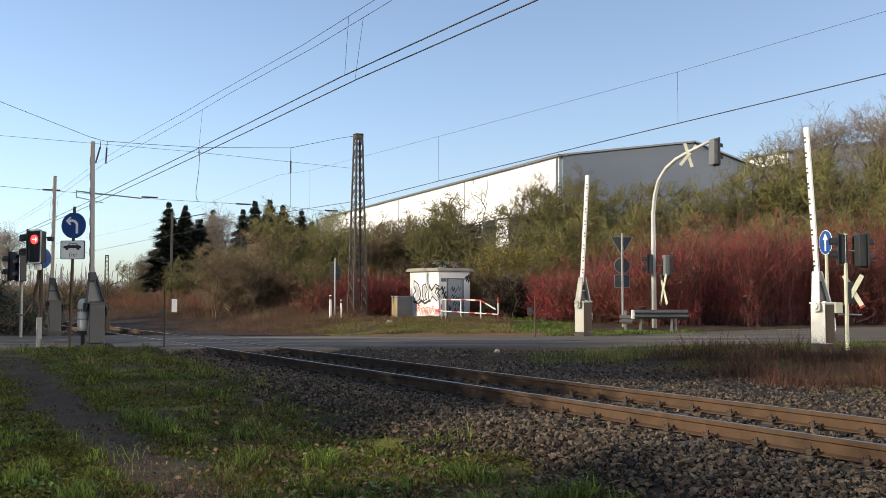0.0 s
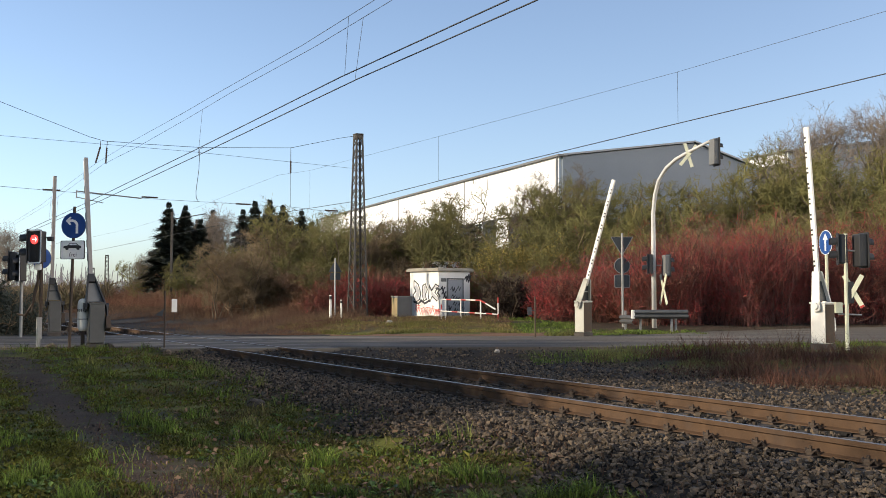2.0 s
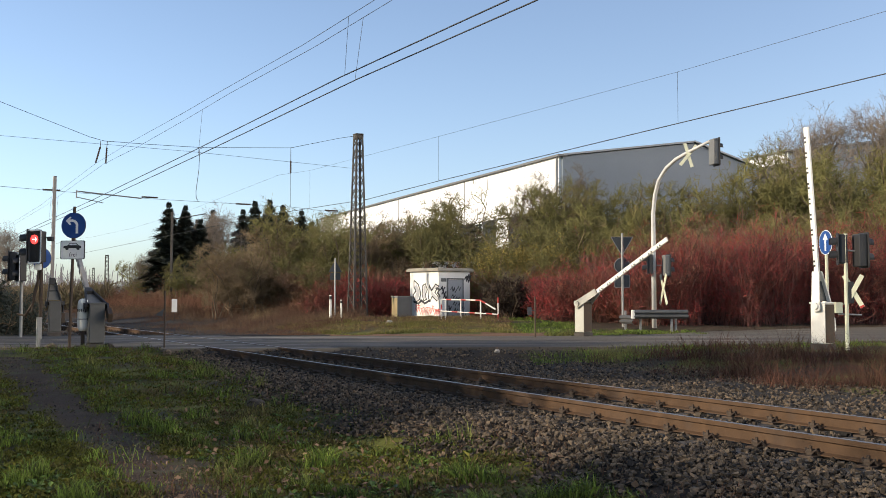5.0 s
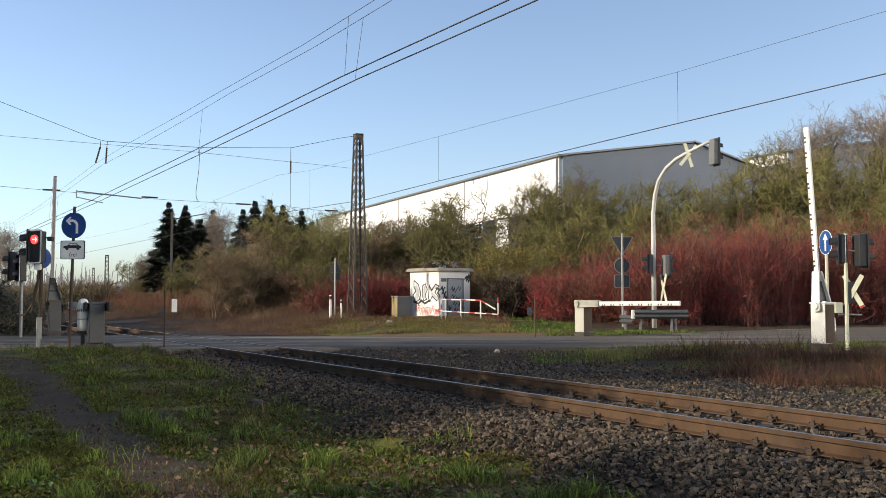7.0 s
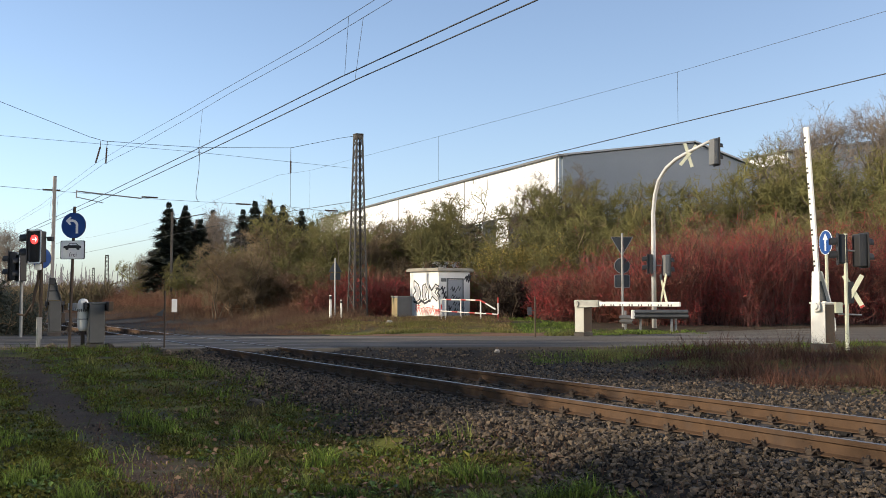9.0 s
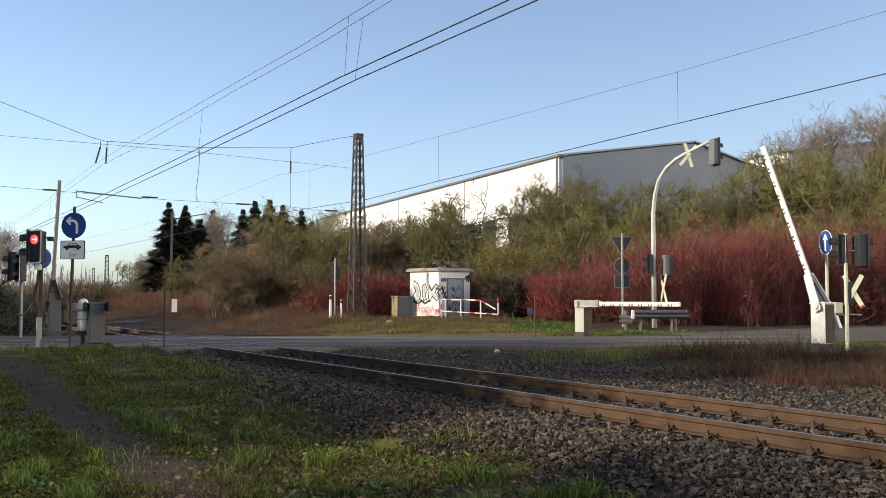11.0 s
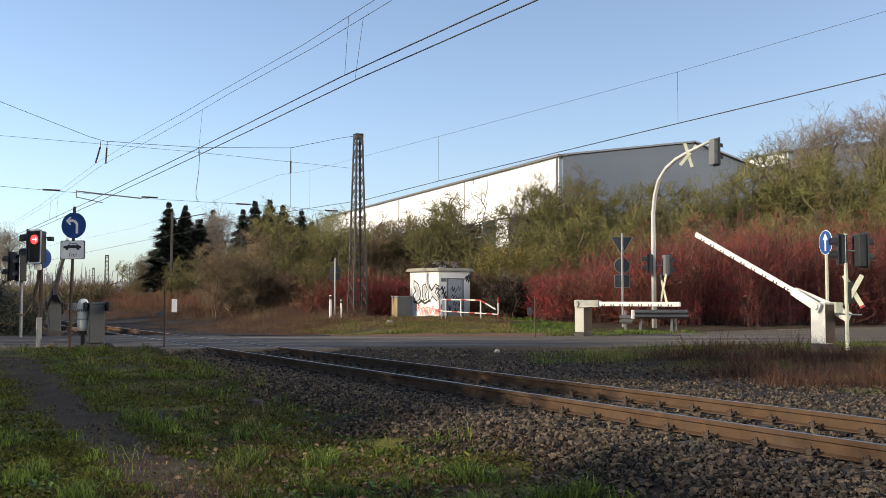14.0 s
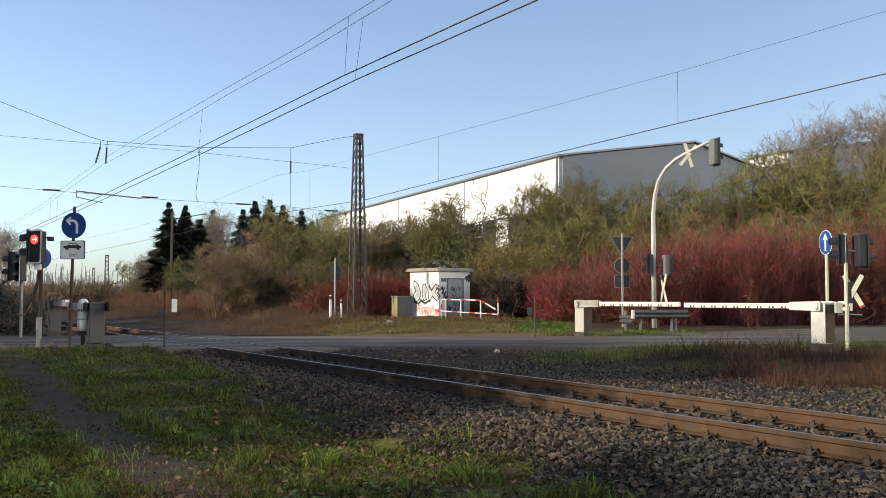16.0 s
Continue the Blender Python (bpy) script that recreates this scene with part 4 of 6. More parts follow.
def place(master, x, y, s, rz, sz=1.0, sink=0.05, z=None):
    zz = float(ground_z(x, y)) if z is None else z
    return Matrix.Translation((x, y, zz - sink)) @ Matrix.Rotation(rz, 4, "Z") @ Matrix.Diagonal((s, s, s * sz, 1))


rng = np.random.default_rng(11)
KINDS = []
for k, (mt, lab, st, bd) in enumerate(((M_BARK, "dense bare brown shrub on the bank", 13, 0.15), (M_BARKGREEN, "bare mossy green-brown shrub on the bank", 11, 0.22), (M_BARKRED, "tangled bare reddish-brown shrub on the bank", 15, 0.12), (M_BARKGREEN, "bare olive-brown shrub on the bank", 12, 0.18))):
    KINDS.append(plant("bare_shrub", shrub_meshes(20 + k, 6.0, st, 4.4, (M_BARKDARK, mt), 1.2, (9, 6, 5, 4), False, bd), lab, "shrub", "bare shrubs on the bank"))
KINDS.append(plant("crooked_tree", shrub_meshes(27, 6.0, 11, 2.1, (M_BARKDARK, M_BARKDARK), 1.0, (6, 5, 4, 3), True, 0.24), "small crooked bare tree with a round crown", "tree", "crooked trees on the bank"))
used = [False] * len(KINDS)


def put_shrub(k, x, y, h, wide=1.0):
    ob = KINDS[k]
    m = place(ob, x, y, h / 6.0 * wide, float(rng.uniform(0, 6.28)), 1.0 / wide)
    if used[k]:
        copy_thing(ob, m)
    else:
        ob.matrix_world = m
        used[k] = True


# along the track beyond the crossing: three rows, falling away towards the distance
s = 48.0
while s < 118:
    crest = float(np.interp(s, [48, 56, 66, 80, 92, 100, 108, 118], [6.2, 6.4, 6.0, 5.9, 6.4, 6.4, 5.4, 4.0]))
    for L, hh, wd in ((21.3, 0.54, 1.35), (24.2, 0.80, 1.2), (27.8, 0.98, 1.05)):
        p = tp(L + rng.uniform(-1, 1), s + rng.uniform(-1.8, 1.8))
        put_shrub(int(rng.choice([1, 2, 3, 2] if hh < 0.6 else [1, 3, 3, 0])), p.x, p.y, crest * hh * rng.uniform(0.84, 1.12), wd)
    s += 3.0 + (s - 48) * 0.035
# on the bank below the warehouses: a back row that makes the crest, lower rows in front of it
CREST_X = (-12, -4.8, -2.8, -1.6, 0.2, 2.2, 3.2, 3.9, 5.2, 6.8, 7.5, 8.8, 10.1, 10.8, 11.8, 12.6, 14.3, 15.8, 16.6, 17.4, 18.3, 19.1, 20.4, 23, 26, 36)
CREST_Z = (7.0, 6.3, 6.0, 5.5, 5.4, 4.7, 5.0, 5.6, 6.2, 6.8, 7.7, 8.1, 7.6, 8.0, 7.4, 7.1, 7.7, 8.0, 6.8, 6.2, 7.6, 9.0, 9.6, 9.7, 10.1, 10.4)
for y, share, step in ((58.5, 1.03, 1.4), (54.0, 0.86, 1.8), (50.0, 0.70, 2.1)):
    x = -12.0 if y > 52 else 0.8
    while x < 34:
        xx, yy = x + float(rng.uniform(-0.5, 0.5)), y + float(rng.uniform(-1.2, 1.2))
        g = float(ground_z(xx, yy))
        top = 1.19 + (float(np.interp(xx * 58 / yy, CREST_X, CREST_Z)) - 1.19) * yy / 58
        h = max((top - g) * share * float(rng.uniform(0.9, 1.04)), 1.2)
        put_shrub(int(rng.choice([1, 1, 3, 0] if xx > 6 else [0, 1, 2, 3])), xx, yy, h, 1.0 if h > 4.5 else 1.25)
        x += step * float(rng.uniform(0.8, 1.2))
# crooked trees that stand out before the white wall and the grey gable
for x, y, h in ((0.35, 60.5, 6.1), (-2.2, 61, 5.2), (-4.2, 61, 5.4), (5.2, 61, 6.6), (6.6, 60.5, 6.6), (8.2, 60.5, 7.2)):
    put_shrub(4, x, y, h)

# yellow-green leaved shrub beside the opening in the thicket
def leaf_mesh(name, seed, n, sx, sy, sz, size, material):
    r = np.random.default_rng(seed)
    p = r.normal(0, 1, (n, 3))
    p /= np.linalg.norm(p, axis=1, keepdims=True)
    p *= r.uniform(0.35, 1, (n, 1)) ** 0.5 * np.array([sx, sy, sz]) * (1 + 0.25 * np.sin(p[:, :1] * 9 + seed) * np.cos(p[:, 1:2] * 7))
    p[:, 2] += sz
    a = r.normal(0, 1, (n, 3)) * size
    b = r.normal(0, 1, (n, 3)) * size
    V = np.stack([p - a, p + b * 0.5, p + a, p - b * 0.5], 1).reshape(-1, 3)
    return mesh_np(name, V, np.arange(n * 4).reshape(-1, 4), material)


mm = shrub_meshes(41, 4.2, 10, 3.4, (M_BARK, M_BARKGREEN), 1.2, (7, 5, 4, 3), False, 0.2)
ivy = plant("leafy_shrub", (*mm, leaf_mesh("leaves", 5, 9000, 1.8, 1.6, 1.8, 0.026, M_LEAFYEL)), "shrub with small yellow-green leaves", "shrub", "leafy shrubs")
ivy.matrix_world = place(ivy, 3.0, 48.2, 1.12, 0.4)
copy_thing(ivy, place(ivy, 5.2, 48.8, 1.02, 2.0))

# pale bare trees behind the thicket
tall = plant("bare_tree", shrub_meshes(61, 10.0, 18, 3.7, (M_BARKPALE, M_BARKPALE), 0.66, (7, 5, 5, 3), True, 0.11), "tall pale bare tree in front of the warehouse", "tree", "bare trees")
tall.matrix_world = place(tall, 23.8, 62.0, 1.06, 0.3)
copy_thing(tall, place(tall, 28.4, 62.0, 1.06, 2.2))
copy_thing(tall, place(tall, 32.5, 66.0, 0.85, 4.0))
for x, y, sc, rz in ((-21.5, 95, 0.93, 1.5), (-29.6, 97, 0.46, 4.5), (-27.4, 95, 0.55, 2.0), (-66, 150, 1.15, 3.3), (-73, 158, 1.05, 0.7)):
    copy_thing(tall, place(tall, x, y, sc, rz))

# spruces
def spruce_mesh(seed, h):
    r = np.random.default_rng(seed)
    n = 10000
    t = r.uniform(0.04, 1, n) ** 0.75
    t = np.clip(np.round(t * 15) / 15 + r.normal(0, 0.010, n), 0.02, 1.0)
    az = r.uniform(0, 2 * np.pi, n)
    tier = 0.9 + 0.28 * np.sin(t * 24 + 1.8 * np.sin(az * 2)) * np.cos(az * 3 + t * 9)
    rad = (1.02 - t) ** 0.88 * 0.46 * h * tier * (0.25 + 0.95 * r.uniform(0, 1, n) ** 0.7) + 0.10
    z = t * h
    tip = np.stack([rad * np.cos(az), rad * np.sin(az), z - rad * 0.30 + r.normal(0, 0.12, n)], 1)
    root = np.stack([0.15 * rad * np.cos(az), 0.15 * rad * np.sin(az), z], 1)
    side = np.stack([-np.sin(az), np.cos(az), np.zeros(n)], 1) * (0.022 * h * (1.25 - t))[:, None]
    mid = root * 0.4 + tip * 0.6
    drop = np.stack([np.zeros(n), np.zeros(n), -0.05 * h * (1.1 - t)], 1)
    V = np.stack([root, mid + side + drop, tip, mid - side + drop], 1).reshape(-1, 3)
    T = np.array([[[0, 0, 0], [0, 0, h * 0.5], [0, 0, h]]], float)
    return mesh_np("trunk", *tubes_np(T, np.array([[0.02 * h, 0.012 * h, 0.002 * h]]), 6), M_BARK), mesh_np("crown", V, np.arange(n * 4).reshape(-1, 4), M_NEEDLE)


spr = plant("spruce", spruce_mesh(3, 10.0), "dark green spruce among bare shrubs", "tree", "spruces")
spr.matrix_world = place(spr, -29.3, 106, 1.0, 0.0)
for x, y, sc in ((-27.4, 104, 0.96), (-25.2, 108, 0.98), (-20.4, 107, 1.12), (-18.6, 106, 1.06), (-17.2, 106, 1.08), (-15.5, 108, 1.04), (-22.3, 110, 1.06), (-25.3, 91, 0.92), (-23.9, 91.5, 0.88), (-22.6, 92, 0.84), (-28.4, 108, 1.02), (-26.6, 107, 0.94), (-19.5, 108, 1.0), (-16.4, 107, 0.95), (-14.2, 107, 0.93)):
    copy_thing(spr, place(spr, x, y, sc * 1.04, float(rng.uniform(0, 6)), float(rng.uniform(0.94, 1.06)), z=0.2))

# red dogwood thicket
def thicket():
    """Dogwood bushes, each a fan of crooked stems; the young twigs are the reddest."""
    r = np.random.default_rng(77)
    n = 1500
    x = r.uniform(-6.5, 30, n)
    front = np.interp(x, [-6.5, -2, 1.9, 2.3, 6, 8.5, 16, 30], [50, 49.5, 49, 43.4, 41.0, 38.9, 39.5, 41.6])
    y = front + r.uniform(0, 1, n) ** 1.5 * 5.5 + np.array([1.0 * noise.noise((a * 0.8, 0.0, 2.0)) for a in x])
    hole = (np.abs(x - 3.05) < 1.15) & (y < 46.3)
    x, y = x[~hole], y[~hole]
    lump = np.array([0.88 + 0.42 * noise.noise((a * 0.5, b * 0.5, 0.0)) for a, b in zip(x, y)]) * r.uniform(0.8, 1.12, len(x))
    H = np.interp(x, [-6.5, -3, 2, 4, 6, 7.4, 9.7, 12, 14.4, 18, 30], [2.5, 2.8, 2.6, 2.7, 3.1, 4.1, 4.8, 5.3, 5.4, 5.4, 5.3]) * lump
    k = 8
    i = np.repeat(np.arange(len(x)), k)
    m = len(i)
    base = np.stack([x[i] + r.normal(0, 0.16, m), y[i] + r.normal(0, 0.16, m), ground_z(x, y)[i] - 0.05], 1)
    P = stems_np(r, base, H[i] * r.uniform(0.35, 0.90, m), r.uniform(0.05, 0.7, m), 5)
    P[:, 1:] += r.normal(0, 0.07, P[:, 1:].shape)
    Q = side_twigs(r, P, 5, 1.0, 3, 0.7, 0.06, 0.22, 1.0)
    W = side_twigs(r, Q, 4, 0.45, 2, 0.5, 0.1, 0.2, 1.0)
    sets = (tubes_np(P, taper(P, 0.010, 0.005), 3), ribbons_np(r, Q, taper(Q, 0.0075, 0.0042)), ribbons_np(r, W, taper(W, 0.0055, 0.003)))
    V, F = join_np(sets)
    mi = np.repeat([0, 0, 1], [len(f) for v, f in sets])
    tagged(new("dogwood_thicket", mesh_np("dogwood_thicket", V, F, [M_REDSTEM, M_REDTWIG], False, mi)), "dense thicket of bare red dogwood stems", "thicket", kind="stuff")


thicket()

# far woods, poplars and the tree line at the horizon
def far_woods():
    r = np.random.default_rng(5)
    n = 64
    x = np.linspace(-205, -124, n) + r.uniform(-0.7, 0.7, n)
    base = np.stack([x, r.uniform(385, 415, n), np.full(n, -0.5)], 1)
    h = r.uniform(11.5, 17.5, n)
    P = stems_np(r, base, h, np.full(n, 0.01), 5)
    Q = side_twigs(r, P, 90, 2.0, 3, 7.0, 0.06, 0.05, 0.55)
    V, F = join_np([tubes_np(P, taper(P, 0.22, 0.06), 4), tubes_np(Q, taper(Q, 0.09, 0.05), 3)])
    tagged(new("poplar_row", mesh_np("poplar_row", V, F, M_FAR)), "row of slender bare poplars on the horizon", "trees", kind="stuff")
    n = 3600
    x = r.uniform(-330, -70, n)
    base = np.stack([x, r.uniform(300, 380, n), np.full(n, -0.5)], 1)
    h = r.uniform(4, 9.0, n) * (0.8 + 0.45 * np.sin(x * 0.06) ** 2)
    P = stems_np(r, base, h, r.uniform(0.05, 0.4, n), 4)
    Q = side_twigs(r, P, 6, 2.2, 2, 0.8, 0.1)
    V, F = join_np([tubes_np(P, taper(P, 0.14, 0.07), 3), ribbons_np(r, Q, taper(Q, 0.12, 0.06))])
    tagged(new("distant_scrub", mesh_np("distant_scrub", V, F, M_FAR)), "band of distant bare scrub with haze put into its colour", "scrub", kind="stuff")

    # dark scrub and brambles nearer, beyond the road
    n = 2600
    y = r.uniform(95, 150, n)
    x = y * r.uniform(-0.47, -0.335, n)
    base = np.stack([x, y, ground_z(x, y) - 0.1], 1)
    P = stems_np(r, base, r.uniform(1.0, 2.9, n), r.uniform(0.1, 0.5, n), 4)
    Q = side_twigs(r, P, 7, 1.2, 2, 0.6, 0.08)
    V, F = join_np([tubes_np(P, taper(P, 0.04, 0.02), 3), ribbons_np(r, Q, taper(Q, 0.045, 0.02))])
    tagged(new("dark_scrub", mesh_np("dark_scrub", V, F, M_BARK)), "low dark bare scrub beside the line", "scrub", kind="stuff")
    # rust-brown undergrowth at the foot of the bank
    n = 5200
    L, s = r.uniform(18.6, 23.5, n), 47 + 62 * r.uniform(0, 1, n) ** 1.25
    x, y = NRM.x * L + DIR.x * s, NRM.y * L + DIR.y * s
    base = np.stack([x, y, ground_z(x, y) - 0.05], 1)
    k1 = np.array([noise.noise((a * 0.35, b * 0.35, 3.0)) for a, b in zip(x, y)])
    P = stems_np(r, base, (0.95 + 0.30 * (L - 18.6)) * (1 + 0.7 * k1) * r.uniform(0.6, 1.15, n), r.uniform(0.1, 0.6, n), 4)
    Q = side_twigs(r, P, 6, 0.8, 2, 0.45, 0.05)
    V, F = join_np([tubes_np(P, taper(P, 0.010, 0.005), 3), ribbons_np(r, Q, taper(Q, 0.010, 0.005))])
    tagged(new("brown_undergrowth", mesh_np("brown_undergrowth", V, F, M_UNDER)), "rust-brown undergrowth below the bare shrubs", "undergrowth", kind="stuff")


far_woods()

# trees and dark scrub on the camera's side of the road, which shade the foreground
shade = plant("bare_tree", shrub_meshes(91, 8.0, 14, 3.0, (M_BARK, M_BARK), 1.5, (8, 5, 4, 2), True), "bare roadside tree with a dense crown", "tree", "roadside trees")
first_tree = True
SHADE_TREES += ((-27, 41, 0.8), (-29.5, 46, 0.85), (-32, 51, 0.9), (-35.5, 57, 0.95), (-20.9, 44.0, 0.52), (-24.5, 51.0, 0.5), (-18.6, 38.5, 0.42), (-18.6, 9.2, 1.0))
for x, y, sc in SHADE_TREES:
    m = place(shade, x, y, sc, float(rng.uniform(0, 6.28)))
    if first_tree:
        shade.matrix_world = m
        first_tree = False
    else:
        copy_thing(shade, m)
dark = plant("evergreen_shrub", (*shrub_meshes(95, 3.0, 9, 2.4, (M_BARK, M_BARK), 1.4, (5, 4, 3, 2)), leaf_mesh("leaves", 8, 3600, 1.5, 1.4, 1.35, 0.06, M_NEEDLE)), "dark evergreen shrub in shade beside the road", "shrub", "evergreen shrubs")
for i, (x, y, sc) in enumerate(SHADE_SHRUBS):
    m = place(dark, x, y, sc, 1.3 * i)
    if i == 0:
        dark.matrix_world = m
    else:
        copy_thing(dark, m)


hollow = plant("brown_shrub", (*shrub_meshes(96, 3.0, 12, 2.6, (M_BARKDARK, M_BARKDARK), 1.3, (6, 5, 4, 3)), leaf_mesh("leaves", 9, 4200, 1.3, 1.2, 1.2, 0.045, M_DARKLEAF)), "dark brown shrub with withered leaves in the hollow", "shrub", "withered shrubs")
hollow.matrix_world = place(hollow, 3.0, 44.9, 0.80, 0.5)
copy_thing(hollow, place(hollow, 3.75, 45.6, 0.76, 2.5))
copy_thing(hollow, place(hollow, 2.35, 45.7, 0.72, 4.1))


# ---------- grass ----------
def blades(r, x, y, h, w, lean=0.5, z=None, simple=False):
    n = len(x)
    z = ground_z(x, y) if z is None else z
    az, fa = r.uniform(0, 2 * np.pi, n), r.uniform(0, 2 * np.pi, n)
    b = np.stack([x, y, z - 0.01], 1)
    wv = np.stack([np.cos(fa), np.sin(fa), np.zeros(n)], 1) * (w / 2)[:, None]
    ln = h * lean * r.uniform(0.2, 1.2, n)
    ov = np.stack([np.cos(az), np.sin(az), np.zeros(n)], 1) * ln[:, None]
    up = np.stack([np.zeros(n), np.zeros(n), h], 1)
    m1 = b + ov * 0.35 + up * 0.6
    tip = b + ov + up * (1 - 0.25 * lean)
    if simple:
        V = np.stack([b - wv, b + wv, tip + wv * 0.25, tip - wv * 0.25], 1).reshape(-1, 3)
        return V, np.arange(n * 4).reshape(-1, 4)
    V = np.stack([b - wv, b + wv, m1 + wv * 0.75, m1 - wv * 0.75, tip + wv * 0.1, tip - wv * 0.1], 1).reshape(-1, 3)
    o = np.arange(n)[:, None] * 6
    F = np.concatenate([o + np.array([[0, 1, 2, 3]]), o + np.array([[3, 2, 4, 5]])], 0)
    return V, F


def nz2(x, y, f, o):
    return np.array([noise.noise((a * f, b * f, o)) for a, b in zip(x, y)])


def moss():
    """A low mat of moss and cropped grass between the tufts: one short blade each."""
    r = np.random.default_rng(30)
    n = 300000
    y = 7.2 + 17.2 * r.uniform(0, 1, n) ** 1.5
    x = r.uniform(-0.50, 0.28, n) * y
    L, s = ls(x, y)
    k1 = nz2(x, y, 0.8, 5.0)
    pc = -2.25 - (y - 8.7) * 0.56
    onpath = np.clip((np.abs(x - pc) - 0.20 - 0.3 * k1) / 0.35, 0, 1)
    edge = 5.45 + 1.1 * sm(s, 14, 24) + 0.6 * k1
    keep = r.uniform(0, 1, n) < np.clip(0.50 + 1.4 * nz2(x, y, 2.6, 3.0) + 0.6 * nz2(x, y, 0.6, 12.0), 0.05, 1) * np.clip((edge - L) / 0.6, 0, 1) * np.clip(onpath, 0.03, 1)
    x, y = x[keep], y[keep]
    n = len(x)
    b = np.stack([x, y, ground_z(x, y) + r.uniform(-0.02, 0.03, n)], 1)
    a = r.normal(0, 1, (n, 3)) * [1, 1, 0.35]
    a *= (r.uniform(0.008, 0.018, n) / np.linalg.norm(a, axis=1))[:, None]
    up = r.normal(0, 1, (n, 3)) * [0.022, 0.022, 0.004] + np.stack([np.zeros(n), np.zeros(n), r.uniform(0.012, 0.035, n)], 1)
    V = np.stack([b - a, b + a, b + up + a * 0.35, b + up - a * 0.35], 1).reshape(-1, 3)
    tagged(new("moss", mesh_np("moss", V, np.arange(n * 4).reshape(-1, 4), M_MOSS)), "yellow-green moss and cropped grass", "moss", kind="stuff")


moss()


def near_grass():
    r = np.random.default_rng(31)
    n = 260000
    y = 7.2 + 17.2 * r.uniform(0, 1, n) ** 1.35
    x = r.uniform(-0.50, 0.26, n) * y
    L, s = ls(x, y)
    edge = 5.5 + 1.1 * sm(s, 14, 24)
    k1 = nz2(x, y, 0.8, 5.0)
    pc = -2.25 - (y - 8.7) * 0.56
    onpath = np.clip((np.abs(x - pc) - 0.24 - 0.4 * k1) / 0.4, 0, 1)
    dens = np.clip(0.48 + 1.5 * k1 + 1.3 * nz2(x, y, 3.1, 3.0), 0.04, 1) * np.clip((edge + 0.5 * k1 - L) / 0.7, 0, 1) * np.clip(onpath, 0.06, 1)
    keep = r.uniform(0, 1, n) < dens
    x, y, k1 = x[keep], y[keep], k1[keep]
    tuft = np.clip(nz2(x, y, 2.2, 9.0) * 2.2, 0, 1)
    h = (0.02 + 0.035 * r.uniform(0, 1, len(x))) * (1 + 4.6 * tuft ** 2) * (0.75 + 0.5 * np.clip(k1 + 0.4, 0, 1))
    V, F = blades(r, x, y, h, r.uniform(0.006, 0.013, len(x)), 0.8)
    tagged(new("grass", mesh_np("grass", V, F, M_GRASS)), "short patchy winter grass with tufts", "grass", kind="stuff")
    n = 26000
    y = 7.2 + 17 * r.uniform(0, 1, n) ** 1.3
    x = r.uniform(-0.35, 0.32, n) * y
    L, s = ls(x, y)
    keep = (L < 6.2) & (L > 1.6) & (r.uniform(0, 1, n) < np.clip(0.25 + nz2(x, y, 0.7, 2.0), 0, 1))
    x, y = x[keep], y[keep]
    V, F = blades(r, x, y, r.uniform(0.04, 0.17, len(x)), r.uniform(0.005, 0.010, len(x)), 1.3)
    tagged(new("dead_grass", mesh_np("dead_grass", V, F, M_DRY)), "pale dead grass stalks among the green", "grass", kind="stuff")


near_grass()


